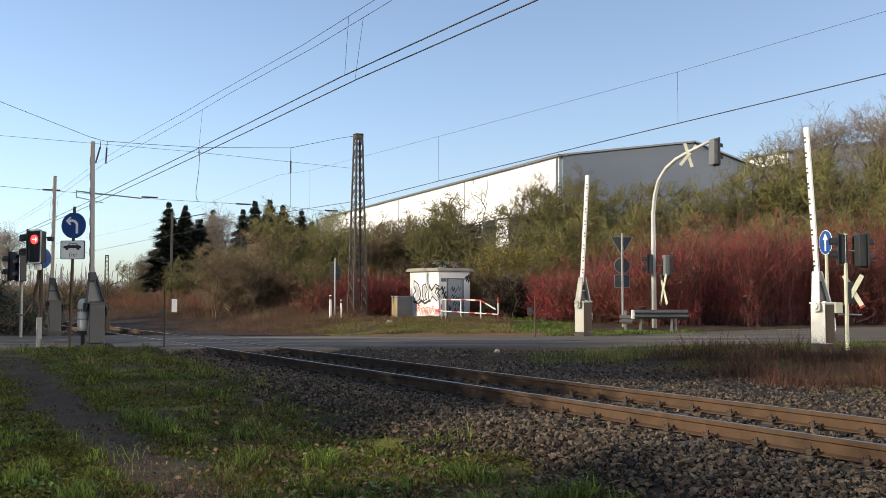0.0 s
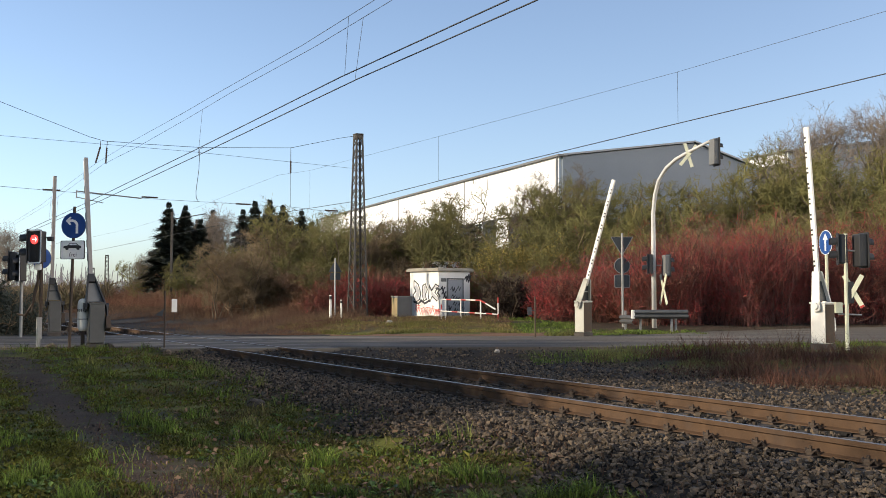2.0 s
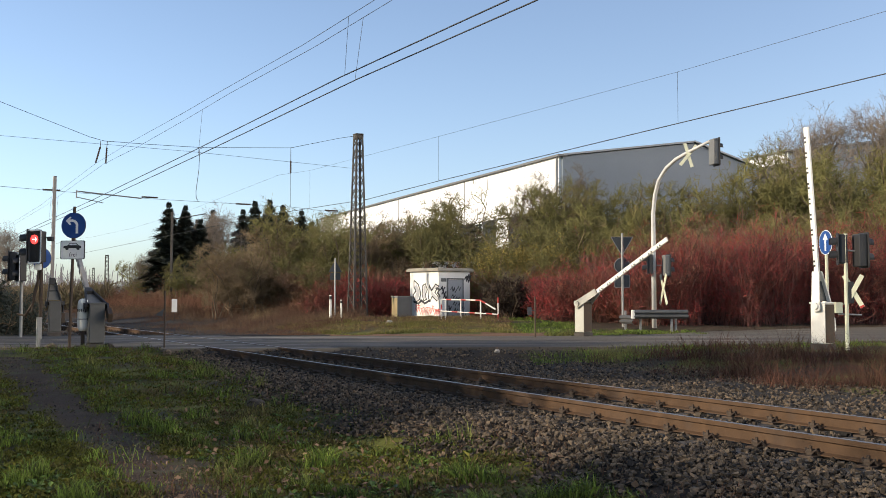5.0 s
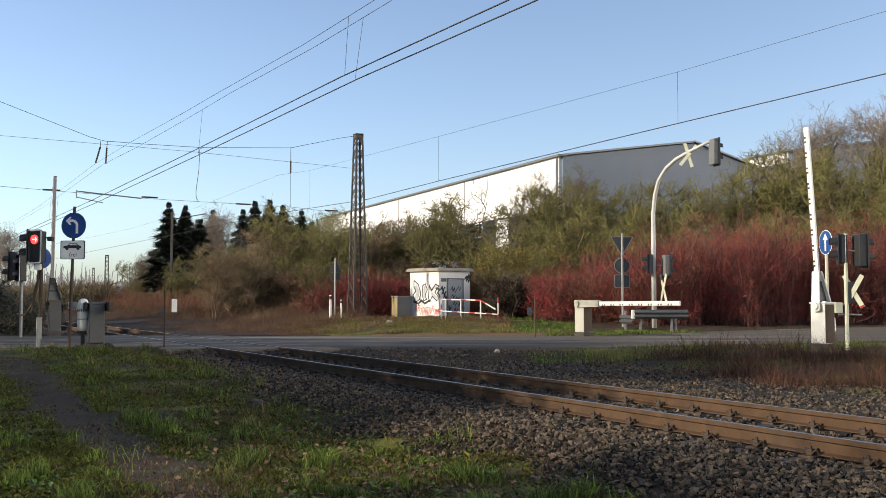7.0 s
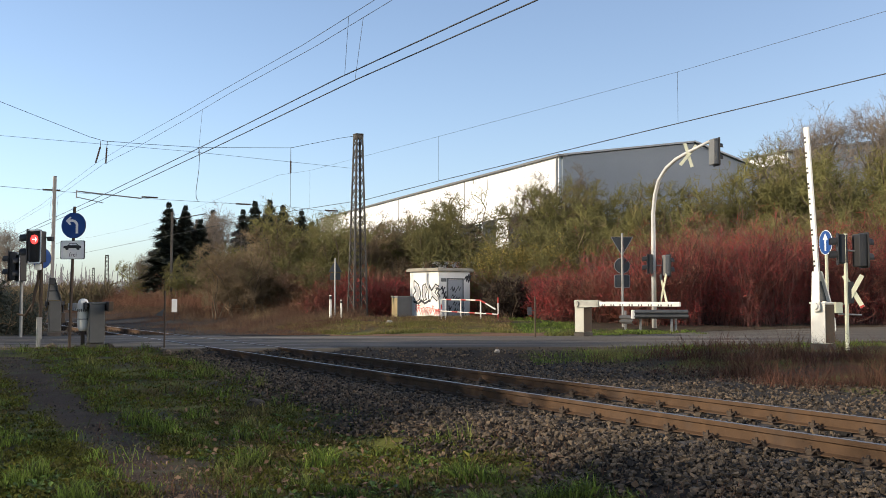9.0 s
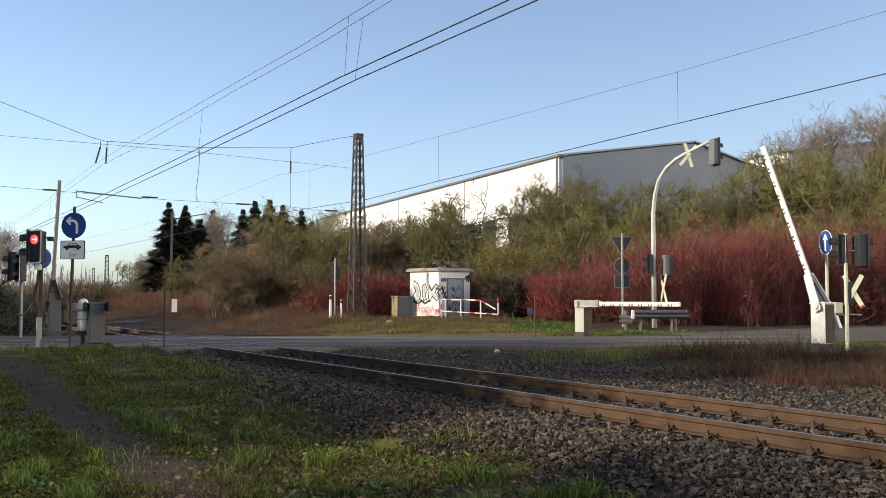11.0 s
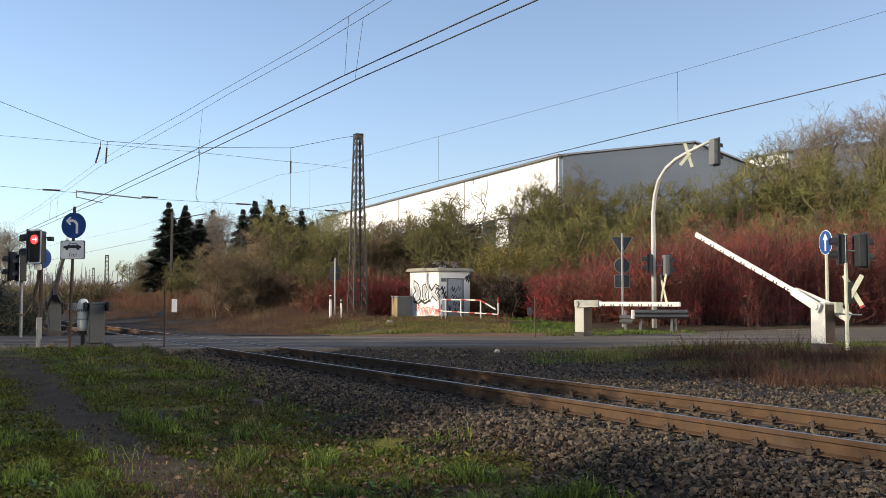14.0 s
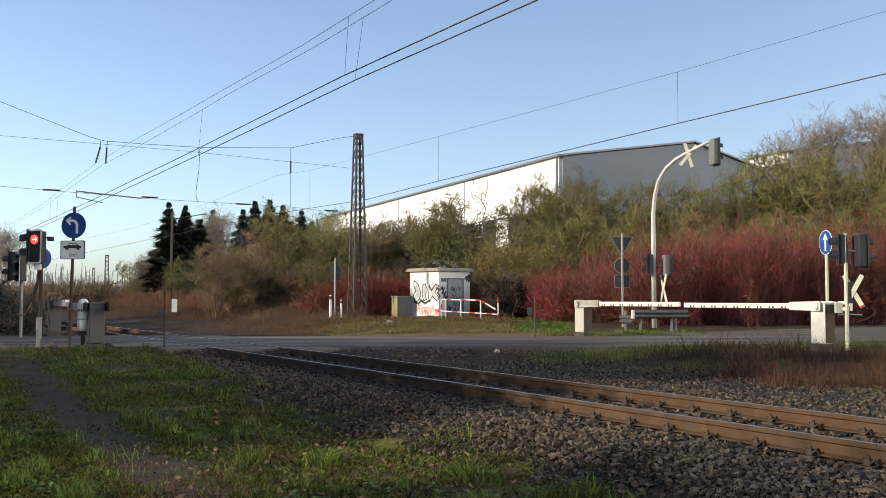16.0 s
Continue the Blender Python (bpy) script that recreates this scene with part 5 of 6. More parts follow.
def verge_grass():
    r = np.random.default_rng(32)
    # green verge beyond the road
    n = 100000
    x, y = r.uniform(-7, 9.5, n), r.uniform(32.4, 46, n)
    L, s = ls(x, y)
    k1 = nz2(x, y, 0.5, 4.0)
    keep = (L > 14.5) & ((y > 34.8 + 0.9 * k1) | (x > 3.4)) & ((x < 6.0) | (y > 33.5) & (x < 9) & (y < 37)) & (y < 32.3 + 14 * np.clip((7 - x) / 4, 0.25, 1)) & (r.uniform(0, 1, n) < np.clip(0.6 + k1, 0.1, 1))
    x, y, k1 = x[keep], y[keep], k1[keep]
    V, F = blades(r, x, y, r.uniform(0.04, 0.15, len(x)) * (0.9 + 1.1 * k1 + 0.9 * np.clip(nz2(x, y, 1.4, 6.0), -0.6, 1)), r.uniform(0.012, 0.022, len(x)), 0.8)
    tagged(new("verge_grass", mesh_np("verge_grass", V, F, [M_VERGE, M_GRASS], False, np.tile(x + 0.8 * k1 > 2.8, 2))), "uneven yellow-green grass verge beyond the road", "grass", kind="stuff")
    # brown weeds: beside the far gravel, beyond the crossing, and before the hut
    xs, ys, hs = [], [], []
    n = 95000
    L, s = r.uniform(12.0, 18.6, n), r.uniform(-2, 19.5, n)
    p = np.stack([NRM.x * L + DIR.x * s, NRM.y * L + DIR.y * s], 1)
    k1 = nz2(p[:, 0], p[:, 1], 0.45, 6.0)
    lim = np.interp(p[:, 0], [2.0, 4.6, 8, 12, 20], [22.0, 24.2, 24.6, 25.5, 27])
    keep = (p[:, 1] < lim) & (p[:, 0] > 2.0) & (r.uniform(0, 1, n) < np.clip((L - 12.6) / 3.2 + 1.1 * k1 + 0.5 * nz2(p[:, 0], p[:, 1], 1.7, 2.0), 0, 1) * np.clip(0.40 + k1, 0.08, 0.8) * np.clip((p[:, 0] - 1.0) / 4.5, 0.08, 1))
    xs.append(p[keep, 0]); ys.append(p[keep, 1]); hs.append(r.uniform(0.08, 0.52, keep.sum()) * (0.9 + 0.7 * k1[keep]) * np.clip(0.8 + 1.8 * nz2(p[keep, 0], p[keep, 1], 1.3, 15.0), 0.15, 2.0) * np.clip((L[keep] - 11.6) / 2.6, 0.3, 1) * np.clip(p[keep, 0] / 6, 0.3, 1))
    n = 110000
    L, s = r.uniform(10.6, 22, n), 33 + 62 * r.uniform(0, 1, n) ** 1.5
    p = np.stack([NRM.x * L + DIR.x * s, NRM.y * L + DIR.y * s], 1)
    k1 = nz2(p[:, 0], p[:, 1], 0.3, 7.0)
    keep = (p[:, 1] > 34.5 + k1) & (p[:, 0] < -4.8 + 0.08 * (p[:, 1] - 33)) & (r.uniform(0, 1, n) < np.clip((L - 10.6) / 2.5, 0.1, 1))
    xs.append(p[keep, 0]); ys.append(p[keep, 1]); hs.append(r.uniform(0.12, 0.62, keep.sum()) * (0.85 + 1.1 * k1[keep]) * np.clip((L[keep] - 10) / 6, 0.2, 1.6))
    n = 7000
    x, y = r.uniform(-6.5, 2.8, n), r.uniform(37.0, 43.6, n)
    xs.append(x); ys.append(y); hs.append(r.uniform(0.05, 0.2, n) + 0.25 * np.clip(nz2(x, y, 0.5, 8.0), 0, 1) + 0.15 * sm(y, 39, 42))
    x, y, h = np.concatenate(xs), np.concatenate(ys), np.concatenate(hs)
    V, F = blades(r, x, y, h, r.uniform(0.005, 0.012, len(x)), 0.8, None, True)
    # the first stand, by the road, takes the shade-darkened colour
    tagged(new("brown_weeds", mesh_np("brown_weeds", V, F, [M_DRY, M_WEEDSHADE], False, np.arange(len(x)) < len(xs[0]))), "stands of dry reddish-brown weeds", "weeds", kind="stuff")
    # green strip beside the road by the white barrier
    n = 30000
    x, y = r.uniform(2, 16, n), r.uniform(20, 27, n)
    L, s = ls(x, y)
    k1 = nz2(x, y, 0.6, 1.0)
    lim = np.interp(x, [2.0, 4.6, 8, 12, 20], [23.6, 24.5, 25.6, 27.5, 30])
    keep = (y < lim) & (y > lim - 1.7 + 2.4 * k1) & (L > 12.0 + 1.5 * nz2(x, y, 0.9, 21.0)) & (r.uniform(0, 1, n) < np.clip(0.55 + 1.1 * nz2(x, y, 1.6, 17.0), 0.08, 1))
    x, y = x[keep], y[keep]
    V, F = blades(r, x, y, r.uniform(0.05, 0.2, len(x)), r.uniform(0.008, 0.016, len(x)), 0.6)
    tagged(new("roadside_grass", mesh_np("roadside_grass", V, F, M_GRASS)), "thin green grass along the road edge", "grass", kind="stuff")


verge_grass()


def leafy_weeds():
    """Low rosettes of small broad leaves in patches among the grass."""
    r = np.random.default_rng(44)
    n = 2600
    y = 7.3 + 15 * r.uniform(0, 1, n) ** 1.4
    x = r.uniform(-0.5, 0.2, n) * y
    L, s = ls(x, y)
    off = np.abs(x + 2.25 + (y - 8.7) * 0.56)
    keep = (L < 5.3) & (off > 0.5) & (r.uniform(0, 1, n) < np.clip(0.45 + 1.6 * nz2(x, y, 0.7, 31.0), 0.04, 1))
    x, y = x[keep], y[keep]
    i = np.repeat(np.arange(len(x)), 9)
    m = len(i)
    az, ln = r.uniform(0, 2 * np.pi, m), r.uniform(0.03, 0.085, m)
    d = np.stack([np.cos(az), np.sin(az), r.uniform(0.15, 0.9, m)], 1)
    w = np.stack([-np.sin(az), np.cos(az), r.normal(0, 0.3, m)], 1) * (ln * r.uniform(0.18, 0.32, m))[:, None]
    b = np.stack([x[i], y[i], ground_z(x, y)[i] + 0.012], 1) + r.normal(0, 0.022, (m, 3)) * [1, 1, 0.2]
    tip = b + d * ln[:, None] - np.stack([np.zeros(m), np.zeros(m), ln * 0.25], 1)
    mid = b + d * (ln * 0.55)[:, None]
    V = np.stack([b, mid - w, tip, mid + w], 1).reshape(-1, 3)
    tagged(new("leafy_weeds", mesh_np("leafy_weeds", V, np.arange(m * 4).reshape(-1, 4), M_BROADLEAF)), "low green leafy weeds in the grass", "weeds", kind="stuff")


leafy_weeds()


def dead_leaves():
    r = np.random.default_rng(8)
    n = 1500
    y = 7.5 + 12 * r.uniform(0, 1, n) ** 1.3
    x = r.uniform(-0.3, 0.2, n) * y
    L, s = ls(x, y)
    keep = L < 5.6
    x, y = x[keep], y[keep]
    n = len(x)
    c = np.stack([x, y, ground_z(x, y) + r.uniform(0.03, 0.09, n)], 1)
    a, b = r.normal(0, 1, (n, 3)) * [1, 1, 0.5], r.normal(0, 1, (n, 3)) * [1, 1, 0.5]
    a *= r.uniform(0.015, 0.042, (n, 1)) / np.linalg.norm(a, axis=1, keepdims=True)
    b *= r.uniform(0.012, 0.028, (n, 1)) / np.linalg.norm(b, axis=1, keepdims=True)
    V = np.stack([c - a, c + b, c + a, c - b + [0, 0, 0.012]], 1).reshape(-1, 3)
    tagged(new("fallen_leaves", mesh_np("fallen_leaves", V, np.arange(n * 4).reshape(-1, 4), M_DEADLEAF)), "scattered dead brown leaves in the grass", "leaves", kind="stuff")


dead_leaves()


def path_litter():
    """Pebbles and crumbs trodden into the path."""
    r = np.random.default_rng(18)
    n = 2600
    y = 7.5 + 14 * r.uniform(0, 1, n) ** 1.3
    x = -2.25 - (y - 8.7) * 0.56 + r.normal(0, 0.42, n)
    V, F = stones(r, x, y, ground_z(x, y) + 0.004, r.uniform(0.006, 0.02, n), False)
    tagged(new("path_pebbles", mesh_np("path_pebbles", V, F, M_STONE)), "small pebbles trodden into the path", "pebbles", kind="stuff")


# ---------- ballast ----------

def stones(r, x, y, z, rad, fine=True):
    """Many broken stones: jittered icosahedra or octahedra."""
    if fine:
        v = np.array([[a, b, c] for a in (-0.72, 0.72) for b in (-0.72, 0.72) for c in (-0.72, 0.72)])
        f = np.array([[0, 1, 3], [0, 3, 2], [4, 6, 7], [4, 7, 5], [0, 4, 5], [0, 5, 1], [2, 3, 7], [2, 7, 6], [0, 2, 6], [0, 6, 4], [1, 5, 7], [1, 7, 3]])
    else:
        v = np.array([[1, 0, 0], [-1, 0, 0], [0, 1, 0], [0, -1, 0], [0, 0, 1], [0, 0, -1]], float)
        f = np.array([[0, 2, 4], [2, 1, 4], [1, 3, 4], [3, 0, 4], [2, 0, 5], [1, 2, 5], [3, 1, 5], [0, 3, 5]])
    n, k = len(x), len(v)
    P = v[None] * r.uniform(0.42, 1.38, (n, k, 1)) * r.uniform(0.55, 1.35, (n, 1, 3))
    az, tip = r.uniform(0, 2 * np.pi, n), r.uniform(-1.2, 1.2, n)
    c, s = np.cos(tip)[:, None], np.sin(tip)[:, None]
    P = np.stack([P[..., 0], P[..., 1] * c - P[..., 2] * s, P[..., 1] * s + P[..., 2] * c], -1)
    c, s = np.cos(az)[:, None], np.sin(az)[:, None]
    P = np.stack([P[..., 0] * c - P[..., 1] * s, P[..., 0] * s + P[..., 1] * c, P[..., 2] * 0.85], -1) * rad[:, None, None]
    P += np.stack([x, y, z], 1)[:, None]
    F = (np.arange(n)[:, None, None] * k + f[None]).reshape(-1, 3)
    return P.reshape(-1, 3), F


def ballast():
    r = np.random.default_rng(15)
    sets = []
    for n, l0, l1, s0, s1, fine, rmin, rmax, dz in ((54000, 4.7, 7.06, 2.5, 24, True, 0.013, 0.029, 0.0), (17000, 7.25, 8.58, 2.5, 23, True, 0.016, 0.034, -0.005), (38000, 8.75, 16.2, -1, 22, False, 0.020, 0.036, 0.0), (4000, 6.0, 10.6, 36, 60, False, 0.03, 0.05, 0.0)):
        L, s = r.uniform(l0, l1, n), s0 + (s1 - s0) * r.uniform(0, 1, n) ** 1.15
        x, y = NRM.x * L + DIR.x * s, NRM.y * L + DIR.y * s
        k1 = nz2(x, y, 0.7, 1.0)
        edge = 5.05 + 1.0 * sm(s, 14, 24) + 0.45 * k1
        fr = 15.0 + k1
        keep = (r.uniform(0, 1, n) < np.clip((L - edge) / 0.35 + 0.15, 0, 1)) & (r.uniform(0, 1, n) < np.clip((fr - L) / 0.8, 0.04, 1)) & ((y < ROAD_Y0 - 0.35) | (y > 33))
        tie = (np.abs((s - 8.949 + 0.3) % 0.6 - 0.3) < 0.115) & (L > 6.66) & (L < 9.17)
        keep &= ~tie | (r.uniform(0, 1, n) < 0.15)
        x, y = x[keep], y[keep]
        sets.append(stones(r, x, y, ground_z(x, y) + dz - 0.01 + r.uniform(-0.035, 0.055, len(x)), r.uniform(rmin, rmax, len(x)), fine))
    V, F = join_np(sets)
    return tagged(new("ballast", mesh_np("ballast", V, F, M_STONE)), "grey-brown crushed stone ballast under the rails", "ballast", kind="stuff")


ballast_bed = ballast()
path_litter()

# ---------- signs, signals and small things ----------
def post(bm, x, y, z0, z1, r=0.038, lean=(0, 0)):
    return tube(bm, [(x, y, z0), (x + lean[0], y + lean[1], z1)], r, 10)


def sign(parent, name, outline, at, yaw, front, label, rim=None, rim_scale=0.93):
    bm = bmesh.new()
    prism(bm, outline, 0, 0.02, 0)
    o = part(name, bm, M_SIGNBACK, parent, label)
    o.matrix_world = Matrix.Translation(at) @ Matrix.Rotation(yaw, 4, "Z")
    cx = sum(p[0] for p in outline) / len(outline)
    cz = sum(p[1] for p in outline) / len(outline)
    if rim:
        bm = bmesh.new()
        prism(bm, [(cx + (x - cx) * 0.985, cz + (z - cz) * 0.985) for x, z in outline], -0.004, 0.0)
        part("rim", bm, rim, o)
    bm = bmesh.new()
    prism(bm, [(cx + (x - cx) * rim_scale, cz + (z - cz) * rim_scale) for x, z in outline], -0.008, -0.0045)
    part("sign_face", bm, front, o)
    return o


def arrow_left_bm():
    """A bent arrow: up, then turning left."""
    bm = bmesh.new()
    c = []
    for k in range(9):
        a = radians(90 * k / 8)
        c.append((-0.02 + 0.115 * math.cos(a), 0.0 + 0.115 * math.sin(a)))
    mid = [(0.095, -0.20)] + c + [(-0.07, 0.115)]
    w = 0.032
    outer, inner = [], []
    for i, (x, z) in enumerate(mid):
        x0, z0 = mid[max(i - 1, 0)]
        x1, z1 = mid[min(i + 1, len(mid) - 1)]
        dx, dz = x1 - x0, z1 - z0
        ln = math.hypot(dx, dz)
        outer.append((x + dz / ln * w, z - dx / ln * w))
        inner.append((x - dz / ln * w, z + dx / ln * w))
    for i in range(len(mid) - 1):
        prism(bm, [outer[i], outer[i + 1], inner[i + 1], inner[i]], -0.013, -0.0085)
    prism(bm, [(-0.06, 0.145), (-0.06, 0.08), (-0.09, 0.085), (-0.06, 0.02), (-0.10, 0.01), (-0.20, 0.115), (-0.09, 0.215), (-0.05, 0.20), (-0.10, 0.15)], -0.013, -0.0085)
    return bm


def car_bm():
    """A side view of a saloon car, as on the plate."""
    bm = bmesh.new()
    prism(bm, [(-0.23, -0.02), (-0.235, 0.02), (-0.20, 0.04), (-0.12, 0.05), (-0.07, 0.105), (0.10, 0.11), (0.17, 0.05), (0.225, 0.04), (0.23, -0.02)], -0.013, -0.0085)
    for cx in (-0.14, 0.15):
        prism(bm, disc(0.042, 14, cx, -0.025), -0.0145, -0.0132)
    return bm


def car_windows_bm():
    bm = bmesh.new()
    prism(bm, [(-0.09, 0.055), (-0.055, 0.093), (0.01, 0.096), (0.01, 0.055)], -0.0165, -0.015)
    prism(bm, [(0.03, 0.055), (0.03, 0.096), (0.09, 0.096), (0.135, 0.055)], -0.0165, -0.015)
    return bm


# blue turn-left sign with a plate below
yaw0 = radians(-8)
th = thing("road_sign", Matrix.Translation((-9.2, 24.4, -0.05)), "round blue sign with bent white arrow above a car plate", "road sign", "road signs")
bm = bmesh.new()
post(bm, 0, 0.03, 0, 3.52, 0.036, (0.07, 0))
part("post", bm, M_IRON, th, "dark steel post")
o = sign(th, "round_sign", disc(0.32, 40), (-9.13, 24.38, 3.0), yaw0, M_SIGNBLUE, "round blue sign with a white bent arrow", None, 0.985)
part("arrow", arrow_left_bm(), M_SIGNWHITE, o, "white bent arrow")
o = sign(th, "supplementary_plate", rounded(0.64, 0.46, 0.04), (-9.145, 24.38, 2.395), yaw0, M_SIGNWHITE, "white plate with a black car", M_BLACK, 0.94)
c = part("car_symbol", car_bm(), M_BLACK, o, "black car symbol")
c.location = (0, 0, 0.06)
c2 = part("car_window", car_windows_bm(), M_SIGNWHITE, o)
c2.location = (0, 0, 0.06)
txt = bpy.data.curves.new("lettering", "FONT")
txt.body, txt.size, txt.align_x, txt.extrude = "frei", 0.15, "CENTER", 0.001
txt.materials.append(M_BLACK)
tx = new("lettering", txt)
tx.parent = o
tx.matrix_local = pose(0.02, -0.011, -0.165, 90, 0, 0)


def signal_head(parent, at, yaw, h=0.86, w=0.42, border=False, lit=False, label="", grey=False):
    """A two-lens signal head that faces local -y, with visors."""
    bm = bmesh.new()
    box(bm, 0, 0.10, 0, w * 0.80, 0.20, h * 0.92, 0.03)
    hd = part("signal_head", bm, M_GREYBOX if grey else M_BLACK, parent, label)
    hd.matrix_world = Matrix.Translation(at) @ Matrix.Rotation(yaw, 4, "Z")
    bm = bmesh.new()
    prism(bm, rounded(w, h, 0.05), -0.022, 0.0)
    part("backboard", bm, M_BLACK, hd)
    if border:
        bm = bmesh.new()
        out, inn = rounded(w, h, 0.05), rounded(w - 0.075, h - 0.075, 0.03)
        n = len(out)
        for i in range(n):
            prism(bm, [out[i], out[(i + 1) % n], inn[(i + 1) % n], inn[i]], -0.030, -0.0225)
        part("border", bm, M_SIGNWHITE, hd, "white retro-reflective border")
    for k, z in enumerate((h * 0.21, -h * 0.21)):
        bm = bmesh.new()
        prism(bm, disc(0.115, 24, 0, z), -0.034, -0.023)
        lens = part("lens", bm, M_REDLAMP if lit and k == 0 else M_BLACK, hd, "lit red lens" if lit and k == 0 else "")
        if lit and k == 0:
            bm = bmesh.new()
            box(bm, -0.015, -0.036, z, 0.11, 0.003, 0.028)
            prism(bm, [(0.03, z + 0.065), (0.03, z - 0.065), (0.09, z)], -0.0375, -0.0345)
            part("arrow_mask", bm, M_REDARROW, lens, "brighter arrow in the lens")
        bm = bmesh.new()
        v = []
        for kk in range(13):
            a = radians(-20 + 220 * kk / 12)
            v.append((0.128 * math.cos(a), z + 0.128 * math.sin(a)))
        for (x0, z0), (x1, z1) in zip(v, v[1:]):
            fr = [bm.verts.new((x0, -0.023, z0)), bm.verts.new((x1, -0.023, z1)), bm.verts.new((x1, -0.20, z1 - 0.015)), bm.verts.new((x0, -0.20, z0 - 0.015))]
            bm.faces.new(fr)
        ob = part("visor", bm, M_BLACK, hd)
        if not lit:
            md = ob.modifiers.new("thick", "SOLIDIFY")
            md.thickness = 0.006
        else:
            bpy.data.objects.remove(ob)
    return hd


th = thing("traffic_light", Matrix.Translation((-10.08, 24.6, -0.05)), "traffic light with lit red arrow on a bent bracket", "traffic light", "crossing signals")
bm = bmesh.new()
post(bm, 0.02, 0.06, 0, 0.78, 0.055)
part("post_foot", bm, M_GALV, th, "pale lower post")
bm = bmesh.new()
post(bm, 0.06, 0.07, 0.78, 2.75, 0.045)
part("post", bm, M_IRON, th, "dark post")
bm = bmesh.new()
tube(bm, [(0.0, 0.05, 2.05), (-0.02, 0.05, 1.6), (-0.14, 0.06, 1.1), (-0.34, 0.1, 0.82), (-0.55, 0.15, 0.86)], 0.03, 8)
tube(bm, [(0.06, 0.07, 1.95), (-0.1, 0.06, 1.45), (-0.16, 0.06, 0.9)], 0.022, 8)
part("bracket", bm, M_IRON, th, "dark bent bracket and cable")
bm = bmesh.new()
box(bm, 0.0, 0.04, 2.03, 0.16, 0.12, 0.16, 0.03)
part("clamp", bm, M_SIGNWHITE, th, "white clamp under the signal head")
bm = bmesh.new()
box(bm, 0.30, 0.0, 2.73, 0.13, 0.16, 0.11, 0.02)
tube(bm, [(0.06, 0.07, 2.76), (0.30, 0.04, 2.76)], 0.018, 6)
part("sensor_box", bm, M_BLACK, th, "small black sensor box")
signal_head(th, (-10.1, 24.45, 2.48), radians(-22), 0.84, 0.44, True, True, "black signal head showing red")
signal_head(th, (-10.33, 24.62, 2.5), radians(-78), 0.84, 0.40, False, False, "black side-facing signal head")
th = thing("traffic_light", Matrix.Translation((-13.05, 30.6, 0.0)), "second dark traffic light with white border", "traffic light", "crossing signals")
bm = bmesh.new()
post(bm, 0.0, 0.05, 0, 2.6, 0.05)
part("post", bm, M_GALV, th, "thin grey post")
signal_head(th, (-13.1, 30.5, 2.14), radians(-52), 0.9, 0.48, True, False, "black signal head with white border")
signal_head(th, (-13.4, 30.6, 2.2), radians(-80), 0.95, 0.45, False, False, "black side-facing signal head")
th = thing("road_sign", Matrix.Translation((-12.02, 29.6, 0.0)), "round blue sign standing close behind a traffic light", "road sign", "road signs")
bm = bmesh.new()
post(bm, 0, 0.03, -0.02, 2.75, 0.036)
part("post", bm, M_GALV, th, "thin steel post")
sign(th, "round_sign", disc(0.31, 40), (-12.02, 29.58, 2.4), yaw0, M_SIGNBLUE, "round blue sign", None, 0.985)

# white rounded marker beside the grey barrier
th = thing("marker_bollard", Matrix.Translation((-9.08, 25.0, -0.03)), "white capsule-shaped bollard with dark band", "bollard")
bm = bmesh.new()
prof = [(0.02, 0.40), (0.09, 0.42), (0.125, 0.48), (0.135, 0.56), (0.135, 1.06), (0.125, 1.14), (0.09, 1.20), (0.03, 1.225)]
tube(bm, [(0, 0, z) for r, z in prof], [r for r, z in prof], 20)
body = part("body", bm, M_WHITE, th, "", True)
bm = bmesh.new()
tube(bm, [(0, 0, 0.70), (0, 0, 0.72)], 0.138, 20)
part("band", bm, M_BLACK, body)
bm = bmesh.new()
for k in range(5):
    box(bm, -0.09 + 0.045 * k, -0.134 + abs(k - 2) * 0.014, 0.93, 0.026, 0.016, 0.07)
part("lettering_bar", bm, M_BLACK, body)
bm = bmesh.new()
post(bm, 0, 0, 0, 0.42, 0.05)
box(bm, 0, 0, 0.02, 0.3, 0.3, 0.06, 0.01)
part("foot", bm, M_IRON, th, "dark foot")


def marker_post(x, y, z1, r, label, flag=None, white=False):
    z0 = float(ground_z(x, y)) - 0.03
    if ROAD_Y0 - 1 < y < ROAD_Y1 + 1:
        z0 = -0.03
    th = thing("marker_post", Matrix.Translation((x, y, z0)), label, "marker post", "marker posts")
    bm = bmesh.new()
    post(bm, 0, 0, 0, z1 - z0, r)
    part("post", bm, M_WHITE if white else M_IRON, th)
    if flag == "triangle":
        bm = bmesh.new()
        prism(bm, [(-0.02, 0.10), (-0.24, -0.06), (-0.06, -0.10)], -0.01, 0.01)
        o = part("flag_plate", bm, M_SIGNBACK, th, "small tilted grey plate")
        o.location = (0, 0, 0.88)
    if flag == "plate":
        bm = bmesh.new()
        box(bm, -0.17, 0, 0.83, 0.13, 0.02, 0.24, 0.004)
        box(bm, -0.08, 0.01, 0.85, 0.16, 0.02, 0.03)
        part("plate", bm, M_SIGNBACK, th, "small grey plate")
    if flag == "cap":
        bm = bmesh.new()
        post(bm, 0, 0, (z1 - z0) * 0.82, (z1 - z0) * 0.95, r * 1.05)
        part("black_band", bm, M_BLACK, th)
    if flag == "board":
        bm = bmesh.new()
        box(bm, 0, -0.04, z1 - z0 - 0.36, 0.30, 0.03, 0.72, 0.005)
        part("board", bm, M_SIGNWHITE, th, "white trackside board")
    return th


